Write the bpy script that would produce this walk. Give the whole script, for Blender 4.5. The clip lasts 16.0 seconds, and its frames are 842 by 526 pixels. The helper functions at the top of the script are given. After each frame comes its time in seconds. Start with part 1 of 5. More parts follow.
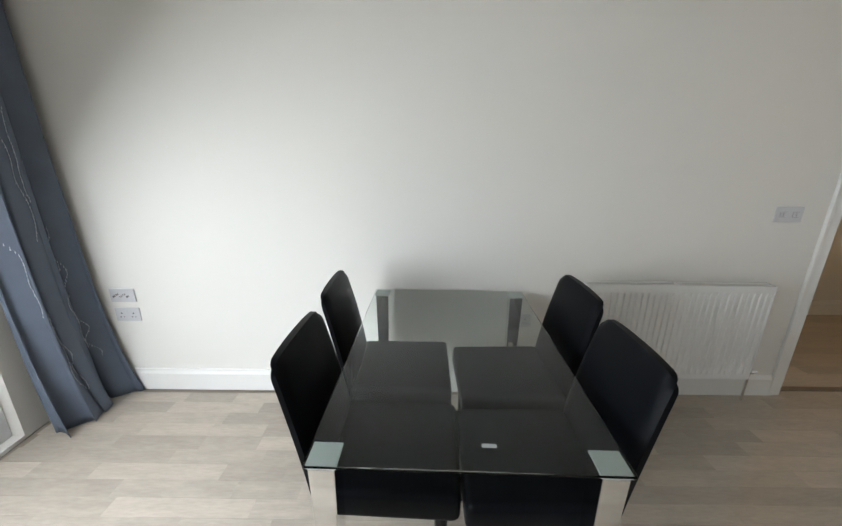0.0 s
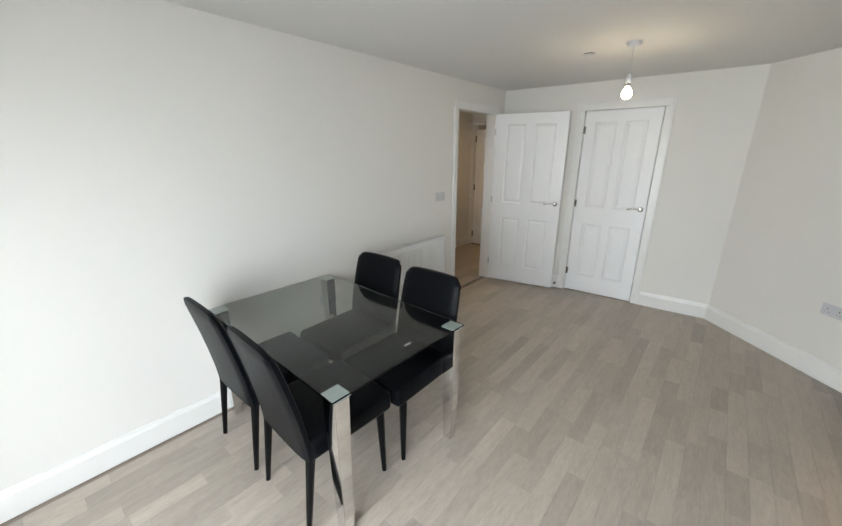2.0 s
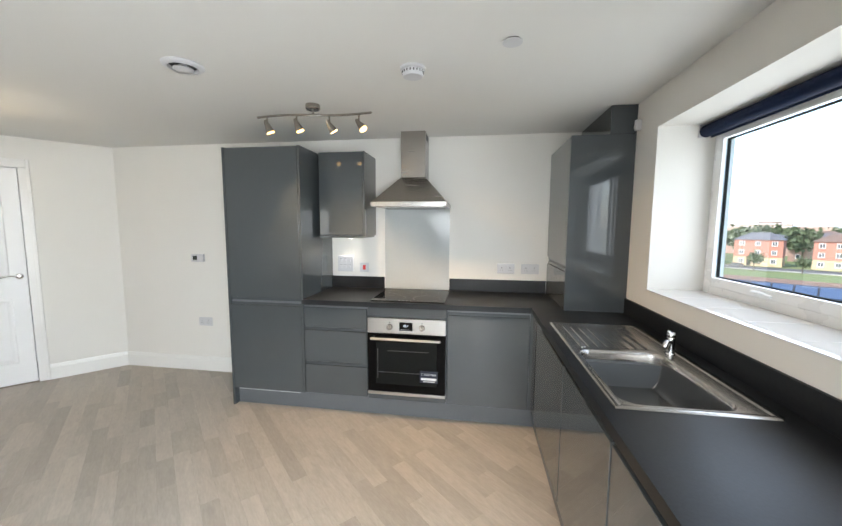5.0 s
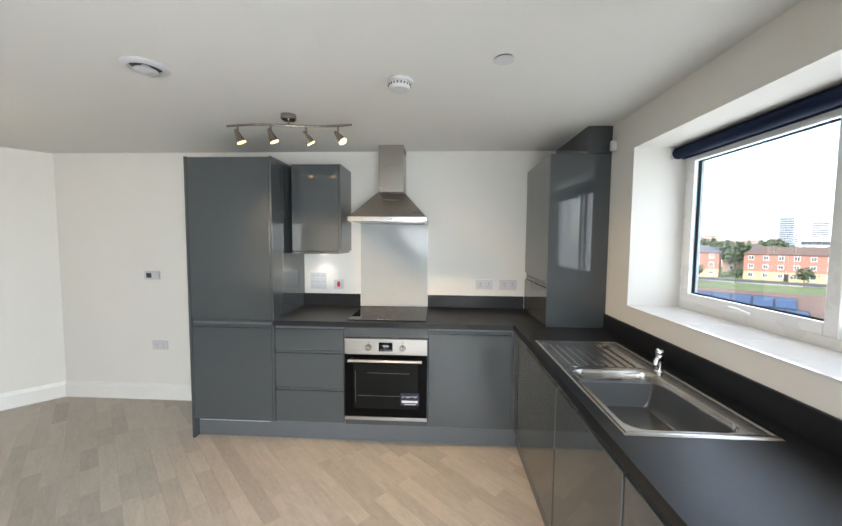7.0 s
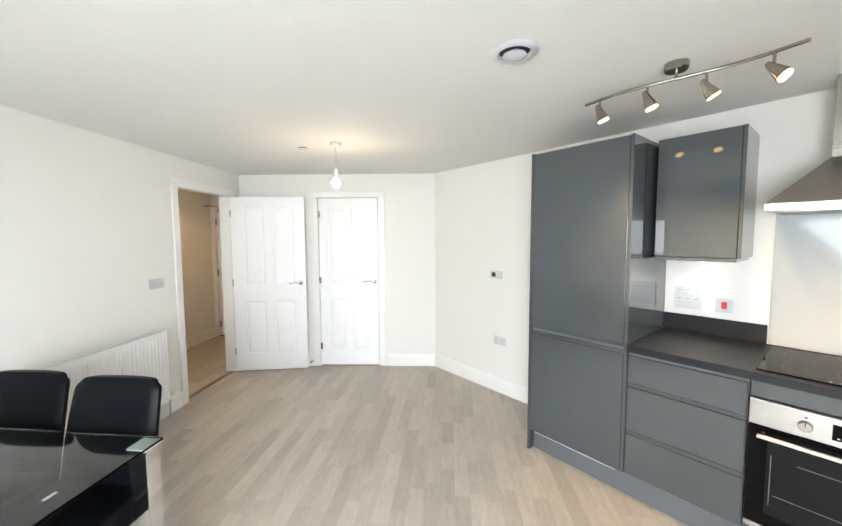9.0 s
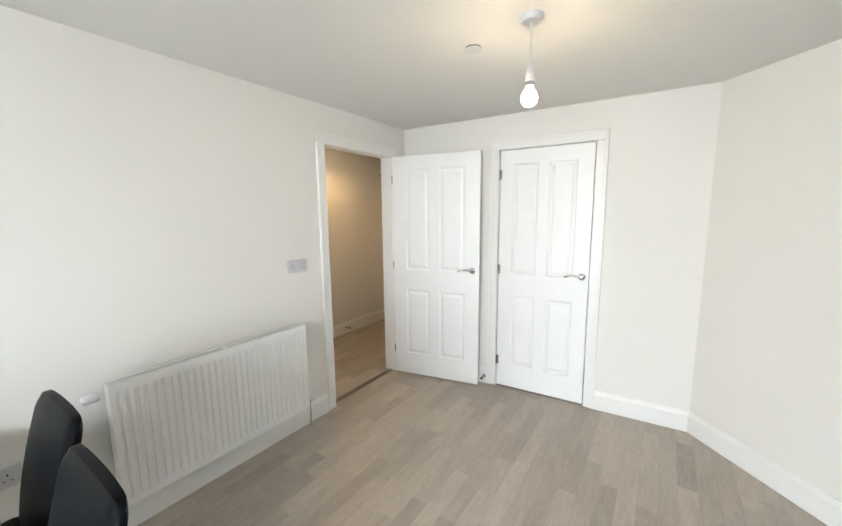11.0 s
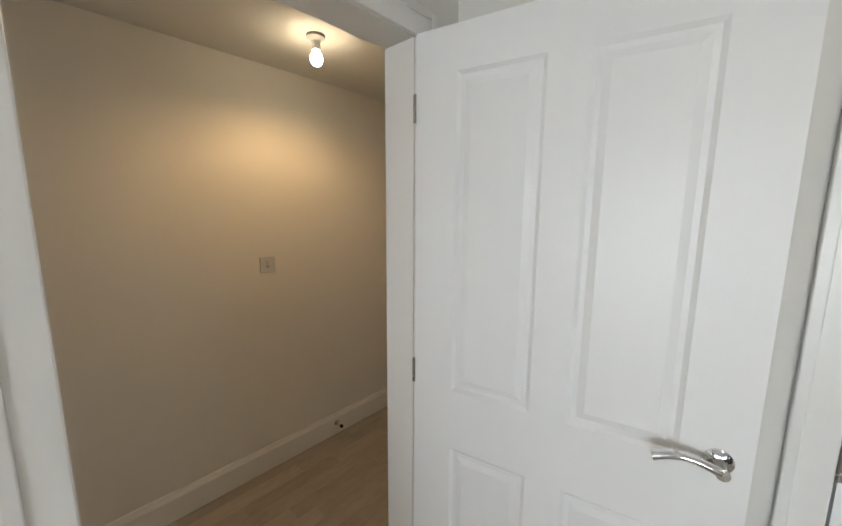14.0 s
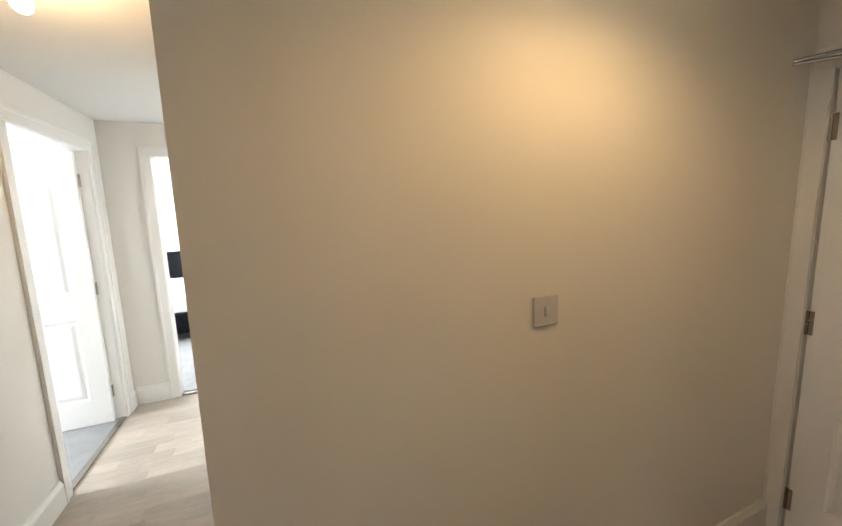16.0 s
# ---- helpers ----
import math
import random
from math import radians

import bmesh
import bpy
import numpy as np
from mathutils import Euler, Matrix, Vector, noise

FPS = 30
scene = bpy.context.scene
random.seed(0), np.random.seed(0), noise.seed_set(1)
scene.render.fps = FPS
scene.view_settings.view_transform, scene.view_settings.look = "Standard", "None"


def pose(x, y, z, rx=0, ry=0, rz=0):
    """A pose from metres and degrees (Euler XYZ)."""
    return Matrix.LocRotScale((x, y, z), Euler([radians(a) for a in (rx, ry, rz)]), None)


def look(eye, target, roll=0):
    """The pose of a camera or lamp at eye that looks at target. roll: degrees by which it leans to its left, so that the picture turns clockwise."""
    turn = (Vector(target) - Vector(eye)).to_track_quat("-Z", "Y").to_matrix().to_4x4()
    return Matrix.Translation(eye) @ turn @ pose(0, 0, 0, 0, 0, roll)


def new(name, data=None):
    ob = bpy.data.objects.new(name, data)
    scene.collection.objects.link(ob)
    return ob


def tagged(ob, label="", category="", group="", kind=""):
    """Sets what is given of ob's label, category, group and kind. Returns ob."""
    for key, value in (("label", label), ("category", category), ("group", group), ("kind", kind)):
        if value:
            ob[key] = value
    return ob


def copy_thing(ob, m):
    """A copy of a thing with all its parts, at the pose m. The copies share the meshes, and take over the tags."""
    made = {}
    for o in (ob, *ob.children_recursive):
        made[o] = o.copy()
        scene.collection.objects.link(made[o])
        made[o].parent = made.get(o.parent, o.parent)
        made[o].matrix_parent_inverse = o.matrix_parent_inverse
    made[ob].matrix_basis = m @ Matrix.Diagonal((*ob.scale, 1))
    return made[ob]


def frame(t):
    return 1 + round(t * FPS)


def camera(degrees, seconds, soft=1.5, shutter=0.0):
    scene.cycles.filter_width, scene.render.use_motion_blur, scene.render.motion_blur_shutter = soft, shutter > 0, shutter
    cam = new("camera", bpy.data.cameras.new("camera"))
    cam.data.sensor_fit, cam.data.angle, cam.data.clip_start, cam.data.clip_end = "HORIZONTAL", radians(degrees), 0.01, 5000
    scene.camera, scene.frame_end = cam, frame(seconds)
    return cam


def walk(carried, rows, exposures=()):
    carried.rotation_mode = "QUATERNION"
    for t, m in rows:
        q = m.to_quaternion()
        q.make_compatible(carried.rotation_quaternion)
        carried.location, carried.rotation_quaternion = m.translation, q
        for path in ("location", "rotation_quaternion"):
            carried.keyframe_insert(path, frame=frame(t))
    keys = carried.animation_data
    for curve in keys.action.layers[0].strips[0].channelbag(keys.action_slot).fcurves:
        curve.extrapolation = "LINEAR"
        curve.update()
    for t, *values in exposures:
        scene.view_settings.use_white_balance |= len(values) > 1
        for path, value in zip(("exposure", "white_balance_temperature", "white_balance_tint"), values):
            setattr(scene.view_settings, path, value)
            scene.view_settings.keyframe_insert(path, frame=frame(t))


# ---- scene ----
cam = camera(99.4, 16.0)
PATH = [
    (0, (-3.340, -1.750, 1.462), (-3.236, 0.160, 0.872), 0.3),
    (0.5, (-3.609, -1.801, 1.486), (-2.997, 0.005, 0.881), 0.4),
    (1, (-3.842, -1.863, 1.547), (-2.908, -0.208, 0.925), 0.1),
    (1.5, (-4.071, -1.878, 1.552), (-2.845, -0.403, 0.941), 0.0),
    (2, (-4.273, -1.935, 1.582), (-2.740, -0.797, 0.987), 0.0),
    (2.5, (-4.449, -2.062, 1.576), (-2.737, -1.207, 0.995), 0.0),
    (3, (-4.561, -2.070, 1.595), (-2.718, -1.559, 1.010), 0.1),
    (3.5, (-4.694, -2.094, 1.586), (-2.768, -2.064, 1.048), 0.0),
    (4, (-4.804, -2.170, 1.561), (-2.894, -2.584, 1.136), 0.3),
    (4.5, (-4.849, -2.221, 1.499), (-3.106, -3.162, 1.213), 0.5),
    (5, (-4.836, -2.224, 1.481), (-3.330, -3.524, 1.280), 0.3),
    (5.2, (-4.834, -2.226, 1.474), (-3.391, -3.601, 1.305), 0.3),
    (6.3, (-4.760, -2.210, 1.508), (-3.470, -3.730, 1.352), 0.4),
    (7.3, (-4.668, -2.198, 1.500), (-3.226, -3.580, 1.385), 0.4),
    (7.5, (-4.643, -2.198, 1.490), (-3.146, -3.522, 1.382), 0.3),
    (8, (-4.530, -2.272, 1.495), (-2.770, -3.218, 1.386), 0.1),
    (8.5, (-4.365, -2.257, 1.504), (-2.418, -2.695, 1.377), -0.2),
    (9, (-4.164, -2.190, 1.525), (-2.170, -2.153, 1.383), -0.3),
    (9.5, (-3.897, -2.250, 1.543), (-1.955, -1.808, 1.379), -0.3),
    (10, (-3.588, -2.237, 1.527), (-1.769, -1.424, 1.351), -0.5),
    (10.2, (-3.432, -2.177, 1.518), (-1.668, -1.252, 1.329), -0.6),
    (12.3, (-1.987, -1.431, 1.492), (-0.308, -0.397, 1.159), -0.2),
    (12.5, (-1.828, -1.367, 1.510), (-0.157, -0.322, 1.168), -0.2),
    (13, (-1.535, -1.177, 1.524), (0.101, -0.084, 1.169), -0.3),
    (13.5, (-1.289, -0.919, 1.505), (0.312, 0.241, 1.206), 0.5),
    (14, (-1.016, -0.665, 1.524), (0.533, 0.564, 1.225), 0.4),
    (14.5, (-0.800, -0.358, 1.525), (0.591, 1.047, 1.223), -0.3),
    (15, (-0.762, -0.125, 1.523), (0.631, 1.266, 1.169), -1.2),
    (15.5, (-0.750, 0.267, 1.489), (0.534, 1.768, 1.174), -1.2),
    (16, (-0.760, 0.480, 1.500), (0.107, 2.261, 1.224), -1.8),
]
EXPOSURES = [(0, 1.82), (1.5, 1.92), (2.5, 2.06), (3.5, 2.48), (5, 2.30), (7.5, 2.26), (8.5, 2.69), (9, 2.85), (10.2, 2.83), (12.5, 2.22), (14.2, 2.08), (15, 2.3), (15.5, 2.6), (16, 2.4)]
walk(cam, [(t, look(eye, target, roll)) for t, eye, target, roll in PATH], EXPOSURES)

# ---- plan: frames of the walls (x along the wall to the right as one faces it, y into the wall) ----
H = 2.26
YC = -2.279
SE = 4.642
MA = pose(0, 0, 0, 0, 0, -3.6)
MB = pose(0, 0, 0, 0, 0, -90)
MK = pose(0, YC, 0, 0, 0, 220.5)
ME = MK @ pose(SE, 0, 0, 0, 0, -90)
FX = -5.35


def at(m, x, y, z=0.0, rz=0.0):
    return m @ pose(x, y, z, 0, 0, rz)


# ---- world and lights ----
world = bpy.data.worlds.new("world")
scene.world = world
world.use_nodes = True
wn = world.node_tree
sky = wn.nodes.new("ShaderNodeTexSky")
sky.sky_type, sky.sun_disc = "NISHITA", False
sky.sun_elevation, sky.sun_rotation = radians(40), radians(28)
sky.air_density, sky.dust_density = 1.0, 1.5
wn.nodes["Background"].inputs["Strength"].default_value = 0.15
wn.links.new(sky.outputs[0], wn.nodes["Background"].inputs["Color"])


def lamp(name, kind, m, power, colour, **more):
    data = bpy.data.lights.new(name, kind)
    data.energy, data.color = power, colour
    if "size" in more:
        data.shape, data.size, data.size_y = "RECTANGLE", more["size"], more["size_y"]
    if "radius" in more:
        data.shadow_soft_size = more["radius"]
    if "spot" in more:
        data.spot_size, data.spot_blend = radians(more["spot"]), 0.6
    if "angle" in more:
        data.angle = radians(more["angle"])
    ob = new(name, data)
    ob.matrix_world = m
    return ob


DAY = (0.885, 0.945, 1.0)
WARM = (1.0, 0.63, 0.29)
SUN_WAY = Vector((math.sin(radians(28)) * math.cos(radians(40)), math.cos(radians(28)) * math.cos(radians(40)), math.sin(radians(40))))
lamp("sun", "SUN", look(SUN_WAY * 30, (0, 0, 0)), 1.1, (1.0, 0.95, 0.88), angle=2)
lamp("daylight_balcony_door", "AREA", look((FX - 0.24, -1.52, 1.07), (FX + 1.0, -1.52, -0.15)), 35, DAY, size=1.95, size_y=1.9)
lamp("daylight_kitchen_window", "AREA", look(ME @ Vector((1.775, 0.292, 1.585)), ME @ Vector((1.775, -1.0, 1.585))), 2.0, DAY, size=1.5, size_y=0.74)


# ---- materials ----
def material(name, colour, rough=0.5, metal=0.0, var=0.06, scale=6.0, fine=60.0, bump=0.0, coat=0.0, stretch=(1, 1, 1), island=0.0, spec=0.5):
    """Principled surface whose colour wanders at two scales, with a fine relief."""
    m = bpy.data.materials.new(name)
    m.use_nodes = True
    t = m.node_tree
    b = t.nodes["Principled BSDF"]
    b.inputs["Metallic"].default_value = metal
    b.inputs["Coat Weight"].default_value = coat
    b.inputs["Coat Roughness"].default_value = 0.05
    b.inputs["Specular IOR Level"].default_value = spec
    co = t.nodes.new("ShaderNodeTexCoord")
    mp = t.nodes.new("ShaderNodeMapping")
    mp.inputs["Scale"].default_value = stretch
    t.links.new(co.outputs["Object"], mp.inputs["Vector"])
    if island:
        info = t.nodes.new("ShaderNodeObjectInfo")
        geo = t.nodes.new("ShaderNodeNewGeometry")
        s2 = t.nodes.new("ShaderNodeMath")
        s2.operation = "ADD"
        t.links.new(info.outputs["Random"], s2.inputs[0])
        t.links.new(geo.outputs["Random Per Island"], s2.inputs[1])
        away = t.nodes.new("ShaderNodeMath")
        away.operation = "MULTIPLY"
        away.inputs[1].default_value = 37.0
        t.links.new(s2.outputs[0], away.inputs[0])
        t.links.new(away.outputs[0], mp.inputs["Location"])
    n1, n2 = t.nodes.new("ShaderNodeTexNoise"), t.nodes.new("ShaderNodeTexNoise")
    for n, s, d in ((n1, scale, 3), (n2, fine, 6)):
        n.inputs["Scale"].default_value, n.inputs["Detail"].default_value = s, d
        t.links.new(mp.outputs[0], n.inputs["Vector"])
    add = t.nodes.new("ShaderNodeMath")
    add.operation = "ADD"
    t.links.new(n1.outputs["Fac"], add.inputs[0])
    t.links.new(n2.outputs["Fac"], add.inputs[1])
    ramp = t.nodes.new("ShaderNodeMapRange")
    ramp.inputs["From Min"].default_value, ramp.inputs["From Max"].default_value = 0.6, 1.4
    ramp.inputs["To Min"].default_value, ramp.inputs["To Max"].default_value = 1 - var, 1 + var
    t.links.new(add.outputs[0], ramp.inputs["Value"])
    last = ramp.outputs[0]
    if island:
        fr = t.nodes.new("ShaderNodeMath")
        fr.operation = "FRACT"
        t.links.new(s2.outputs[0], fr.inputs[0])
        r2 = t.nodes.new("ShaderNodeMapRange")
        r2.inputs["To Min"].default_value, r2.inputs["To Max"].default_value = 1 - island, 1 + island * 0.6
        t.links.new(fr.outputs[0], r2.inputs["Value"])
        mul = t.nodes.new("ShaderNodeMath")
        mul.operation = "MULTIPLY"
        t.links.new(last, mul.inputs[0])
        t.links.new(r2.outputs[0], mul.inputs[1])
        last = mul.outputs[0]
    hsv = t.nodes.new("ShaderNodeHueSaturation")
    hsv.inputs["Color"].default_value = (*colour, 1)
    t.links.new(last, hsv.inputs["Value"])
    t.links.new(hsv.outputs[0], b.inputs["Base Color"])
    rr = t.nodes.new("ShaderNodeMapRange")
    rr.inputs["To Min"].default_value, rr.inputs["To Max"].default_value = rough * 0.85, min(rough * 1.15, 1)
    t.links.new(n1.outputs["Fac"], rr.inputs["Value"])
    t.links.new(rr.outputs[0], b.inputs["Roughness"])
    if bump:
        bp = t.nodes.new("ShaderNodeBump")
        bp.inputs["Strength"].default_value, bp.inputs["Distance"].default_value = bump, 0.002
        t.links.new(n2.outputs["Fac"], bp.inputs["Height"])
        t.links.new(bp.outputs[0], b.inputs["Normal"])
    return m


def glowing(name, colour, strength):
    m = bpy.data.materials.new(name)
    m.use_nodes = True
    b = m.node_tree.nodes["Principled BSDF"]
    b.inputs["Base Color"].default_value = (*colour, 1)
    b.inputs["Emission Color"].default_value = (*colour, 1)
    b.inputs["Emission Strength"].default_value = strength
    return m


def clear(name, colour, rough=0.0, ior=1.45):
    m = bpy.data.materials.new(name)
    m.use_nodes = True
    b = m.node_tree.nodes["Principled BSDF"]
    b.inputs["Base Color"].default_value = (*colour, 1)
    b.inputs["Roughness"].default_value, b.inputs["IOR"].default_value = rough, ior
    b.inputs["Transmission Weight"].default_value = 1.0
    return m


WALL = material("wall_paint", (0.72, 0.70, 0.66), 0.75, var=0.012, scale=1.2, fine=220, bump=0.08)
CEIL = material("ceiling_paint", (0.69, 0.68, 0.655), 0.85, var=0.012, scale=0.9, fine=260, bump=0.08)
TRIM = material("white_gloss_trim", (0.755, 0.745, 0.72), 0.32, var=0.012, scale=3, fine=90, bump=0.03)
DOORW = material("white_door_paint", (0.80, 0.80, 0.80), 0.38, var=0.012, scale=3, fine=160, bump=0.08, stretch=(6, 6, 0.6))
VINYL = material("oak_vinyl_strip", (0.42, 0.368, 0.31), 0.42, var=0.14, scale=4, fine=15, bump=0.03, stretch=(1.5, 7, 1), island=0.17)
UNDER = material("vinyl_base", (0.26, 0.22, 0.18), 0.6)
SILVER_GREY = material("grey_gloss_lacquer", (0.060, 0.068, 0.072), 0.035, var=0.02, scale=2, fine=30, coat=0.35)
GREY_EDGE = material("grey_carcass_board", (0.10, 0.108, 0.116), 0.35, var=0.03)
PLINTH = material("grey_plinth_board", (0.11, 0.118, 0.126), 0.4, var=0.05)
WORKTOP = material("dark_slate_laminate", (0.0105, 0.0115, 0.0135), 0.40, spec=0.28, var=0.4, scale=5, fine=120, bump=0.05)
STEEL = material("brushed_steel", (0.40, 0.375, 0.35), 0.26, 1.0, var=0.015, scale=3, fine=140, stretch=(1, 12, 12))
STEEL_FRONT = material("brushed_steel_panel", (0.50, 0.49, 0.475), 0.30, 1.0, var=0.015, scale=3, fine=160, stretch=(1, 14, 14))
SINKM = material("satin_steel", (0.44, 0.42, 0.395), 0.25, 1.0, var=0.04, scale=8, fine=150)
CHROME = material("chrome", (0.80, 0.80, 0.80), 0.06, 1.0, var=0.01)
NICKEL = material("satin_nickel", (0.36, 0.33, 0.30), 0.22, 1.0, var=0.03)
BLACKG = material("black_glass", (0.002, 0.002, 0.0024), 0.04, var=0.02, spec=0.10)
BLACKP = material("black_plastic", (0.012, 0.012, 0.013), 0.4)
LEATHER = material("black_leatherette", (0.0024, 0.0030, 0.0042), 0.38, spec=0.09, var=0.15, scale=8, fine=320, bump=0.22)
LEATHER_LEG = material("black_leatherette_leg", (0.0025, 0.0027, 0.003), 0.45, spec=0.14, var=0.1, fine=200, bump=0.05)
PLASTIC = material("white_plastic", (0.55, 0.55, 0.565), 0.3, var=0.01)
UPVC = material("white_upvc", (0.78, 0.79, 0.80), 0.28, var=0.015)
TILEW = material("white_glazed_tile", (0.74, 0.74, 0.74), 0.035, var=0.015)
GROUT = material("grout", (0.62, 0.61, 0.59), 0.8)
RADW = material("white_radiator_enamel", (0.80, 0.80, 0.79), 0.3, var=0.01)
RUBBER = material("black_rubber", (0.015, 0.015, 0.015), 0.7)
BLIND = material("navy_blind_fabric", (0.003, 0.010, 0.036), 0.75, spec=0.2, var=0.1, fine=300, bump=0.2)
CURT = material("slate_blue_curtain", (0.105, 0.128, 0.172), 0.65, var=0.18, scale=7, fine=420, bump=0.3)
THREAD = material("silver_thread", (0.55, 0.57, 0.60), 0.4, var=0.1)
CARPET = material("grey_carpet", (0.24, 0.24, 0.245), 0.95, var=0.2, scale=9, fine=380, bump=0.6)
RED = material("red_switch", (0.55, 0.02, 0.015), 0.3)
# dark print, also the painted shade in the gaps of ceiling fittings
DARK_PRINT_SHADE = material("dark_print_and_shade", (0.02, 0.02, 0.02), 0.5)
WHITETXT = material("white_print", (0.8, 0.8, 0.8), 0.5)
STICK = material("navy_sticker", (0.012, 0.014, 0.035), 0.35)
MATTRESS = material("white_mattress", (0.78, 0.78, 0.78), 0.8, var=0.04)
GLASS = clear("window_glass", (0.97, 0.99, 0.98))
TGLASS = clear("table_glass", (0.84, 0.89, 0.87), ior=1.30)
SPLASH = material("pale_grey_back_painted_glass", (0.44, 0.46, 0.46), 0.10, var=0.02, spec=0.35)
BULB = glowing("lit_bulb", (1.0, 0.80, 0.52), 14)
SPOTB = glowing("lit_spot_lens", (1.0, 0.60, 0.19), 1.5)
DISPLAY = glowing("clock_digits", (0.75, 0.85, 1.0), 0.3)
LCD = material("lcd", (0.05, 0.06, 0.05), 0.25)


# ---- builders ----
def mesh_of(name, bm, mat, smooth=False):
    data = bpy.data.meshes.new(name)
    bmesh.ops.recalc_face_normals(bm, faces=bm.faces)
    bm.to_mesh(data)
    bm.free()
    data.materials.append(mat)
    if smooth:
        for p in data.polygons:
            p.use_smooth = True
        data.set_sharp_from_angle(angle=radians(40))
    return data


def part(name, bm, mat, parent, label="", smooth=False, m=None):
    ob = new(name, mesh_of(name, bm, mat, smooth))
    ob.parent = parent
    if m is not None:
        ob.matrix_basis = m
    return tagged(ob, label=label)


def thing(name, m, label, category, group="", kind=""):
    ob = new(name)
    ob.empty_display_size = 0.05
    ob.matrix_world = m
    return tagged(ob, label, category, group, kind)


def solid(name, bm, mat, m, label, category, group="", kind="", smooth=False):
    ob = new(name, mesh_of(name, bm, mat, smooth))
    ob.matrix_world = m
    return tagged(ob, label, category, group, kind)


def box(x0, x1, y0, y1, z0, z1, bevel=0.0, bm=None, seg=2):
    own = bmesh.new()
    bmesh.ops.create_cube(own, size=1, matrix=Matrix.LocRotScale(((x0 + x1) / 2, (y0 + y1) / 2, (z0 + z1) / 2), None, (abs(x1 - x0), abs(y1 - y0), abs(z1 - z0))))
    if bevel:
        bmesh.ops.bevel(own, geom=own.edges[:], offset=bevel, segments=seg, affect="EDGES", profile=0.5)
    if bm is None:
        return own
    return join(bm, own)


def join(bm, other):
    data = bpy.data.meshes.new("tmp")
    other.to_mesh(data)
    other.free()
    bm.from_mesh(data)
    bpy.data.meshes.remove(data)
    return bm


def boxes(*rows, bevel=0.0):
    bm = bmesh.new()
    for r in rows:
        box(*r, bevel=bevel, bm=bm)
    return bm


def lathe(profile, m=None, steps=24, bm=None, caps=True):
    """A body of revolution about z from (radius, height) pairs."""
    own = bmesh.new() if bm is None else bm
    rings = []
    for r, z in profile:
        ring = []
        for k in range(steps):
            a = 2 * math.pi * k / steps
            v = Vector((r * math.cos(a), r * math.sin(a), z))
            ring.append(own.verts.new(m @ v if m else v))
        rings.append(ring)
    for a, b in zip(rings, rings[1:]):
        for k in range(steps):
            own.faces.new((a[k], a[(k + 1) % steps], b[(k + 1) % steps], b[k]))
    if caps:
        own.faces.new(rings[0][::-1])
        own.faces.new(rings[-1])
    return own


def rod(a, b, r, steps=14, bm=None, r2=None):
    a, b = Vector(a), Vector(b)
    m = Matrix.Translation(a) @ (b - a).to_track_quat("Z", "Y").to_matrix().to_4x4()
    return lathe([(r, 0), (r if r2 is None else r2, (b - a).length)], m, steps, bm)


def tube(points, radii, steps=12, bm=None, flat=1.0):
    """A tube through points; radii: one or one each."""
    own = bmesh.new() if bm is None else bm
    pts = [Vector(p) for p in points]
    if not isinstance(radii, (list, tuple)):
        radii = [radii] * len(pts)
    rings = []
    side = None
    for i, p in enumerate(pts):
        way = (pts[min(i + 1, len(pts) - 1)] - pts[max(i - 1, 0)]).normalized()
        if side is None:
            side = way.orthogonal().normalized()
        side = (side - way * side.dot(way)).normalized()
        up = way.cross(side)
        rings.append([own.verts.new(p + radii[i] * (math.cos(2 * math.pi * k / steps) * side + flat * math.sin(2 * math.pi * k / steps) * up)) for k in range(steps)])
    for a, b in zip(rings, rings[1:]):
        for k in range(steps):
            own.faces.new((a[k], a[(k + 1) % steps], b[(k + 1) % steps], b[k]))
    own.faces.new(rings[0][::-1])
    own.faces.new(rings[-1])
    return own


def prism(outline, y0, y1, bm=None):
    """An outline of (x, z) drawn out from y0 to y1."""
    own = bmesh.new() if bm is None else bm
    a = [own.verts.new((x, y0, z)) for x, z in outline]
    b = [own.verts.new((x, y1, z)) for x, z in outline]
    own.faces.new(a)
    own.faces.new(b[::-1])
    for k in range(len(a)):
        j = (k + 1) % len(a)
        own.faces.new((a[k], b[k], b[j], a[j]))
    return own


def slab(points, z0, z1):
    bm = bmesh.new()
    a = [bm.verts.new((x, y, z0)) for x, y in points]
    b = [bm.verts.new((x, y, z1)) for x, y in points]
    bm.faces.new(a[::-1])
    bm.faces.new(b)
    for k in range(len(a)):
        j = (k + 1) % len(a)
        bm.faces.new((a[k], a[j], b[j], b[k]))
    return bm


def wall_with(x0, x1, y0, y1, holes, top=H):
    """Wall from x0 to x1 with holes (x0, x1, z0, z1) right through it."""
    bm = bmesh.new()
    x = x0
    for a, b, lo, hi in sorted(holes):
        if a > x:
            box(x, a, y0, y1, 0, top, bm=bm)
        if lo > 0:
            box(a, b, y0, y1, 0, lo, bm=bm)
        if hi < top:
            box(a, b, y0, y1, hi, top, bm=bm)
        x = b
    if x1 > x:
        box(x, x1, y0, y1, 0, top, bm=bm)
    return bm


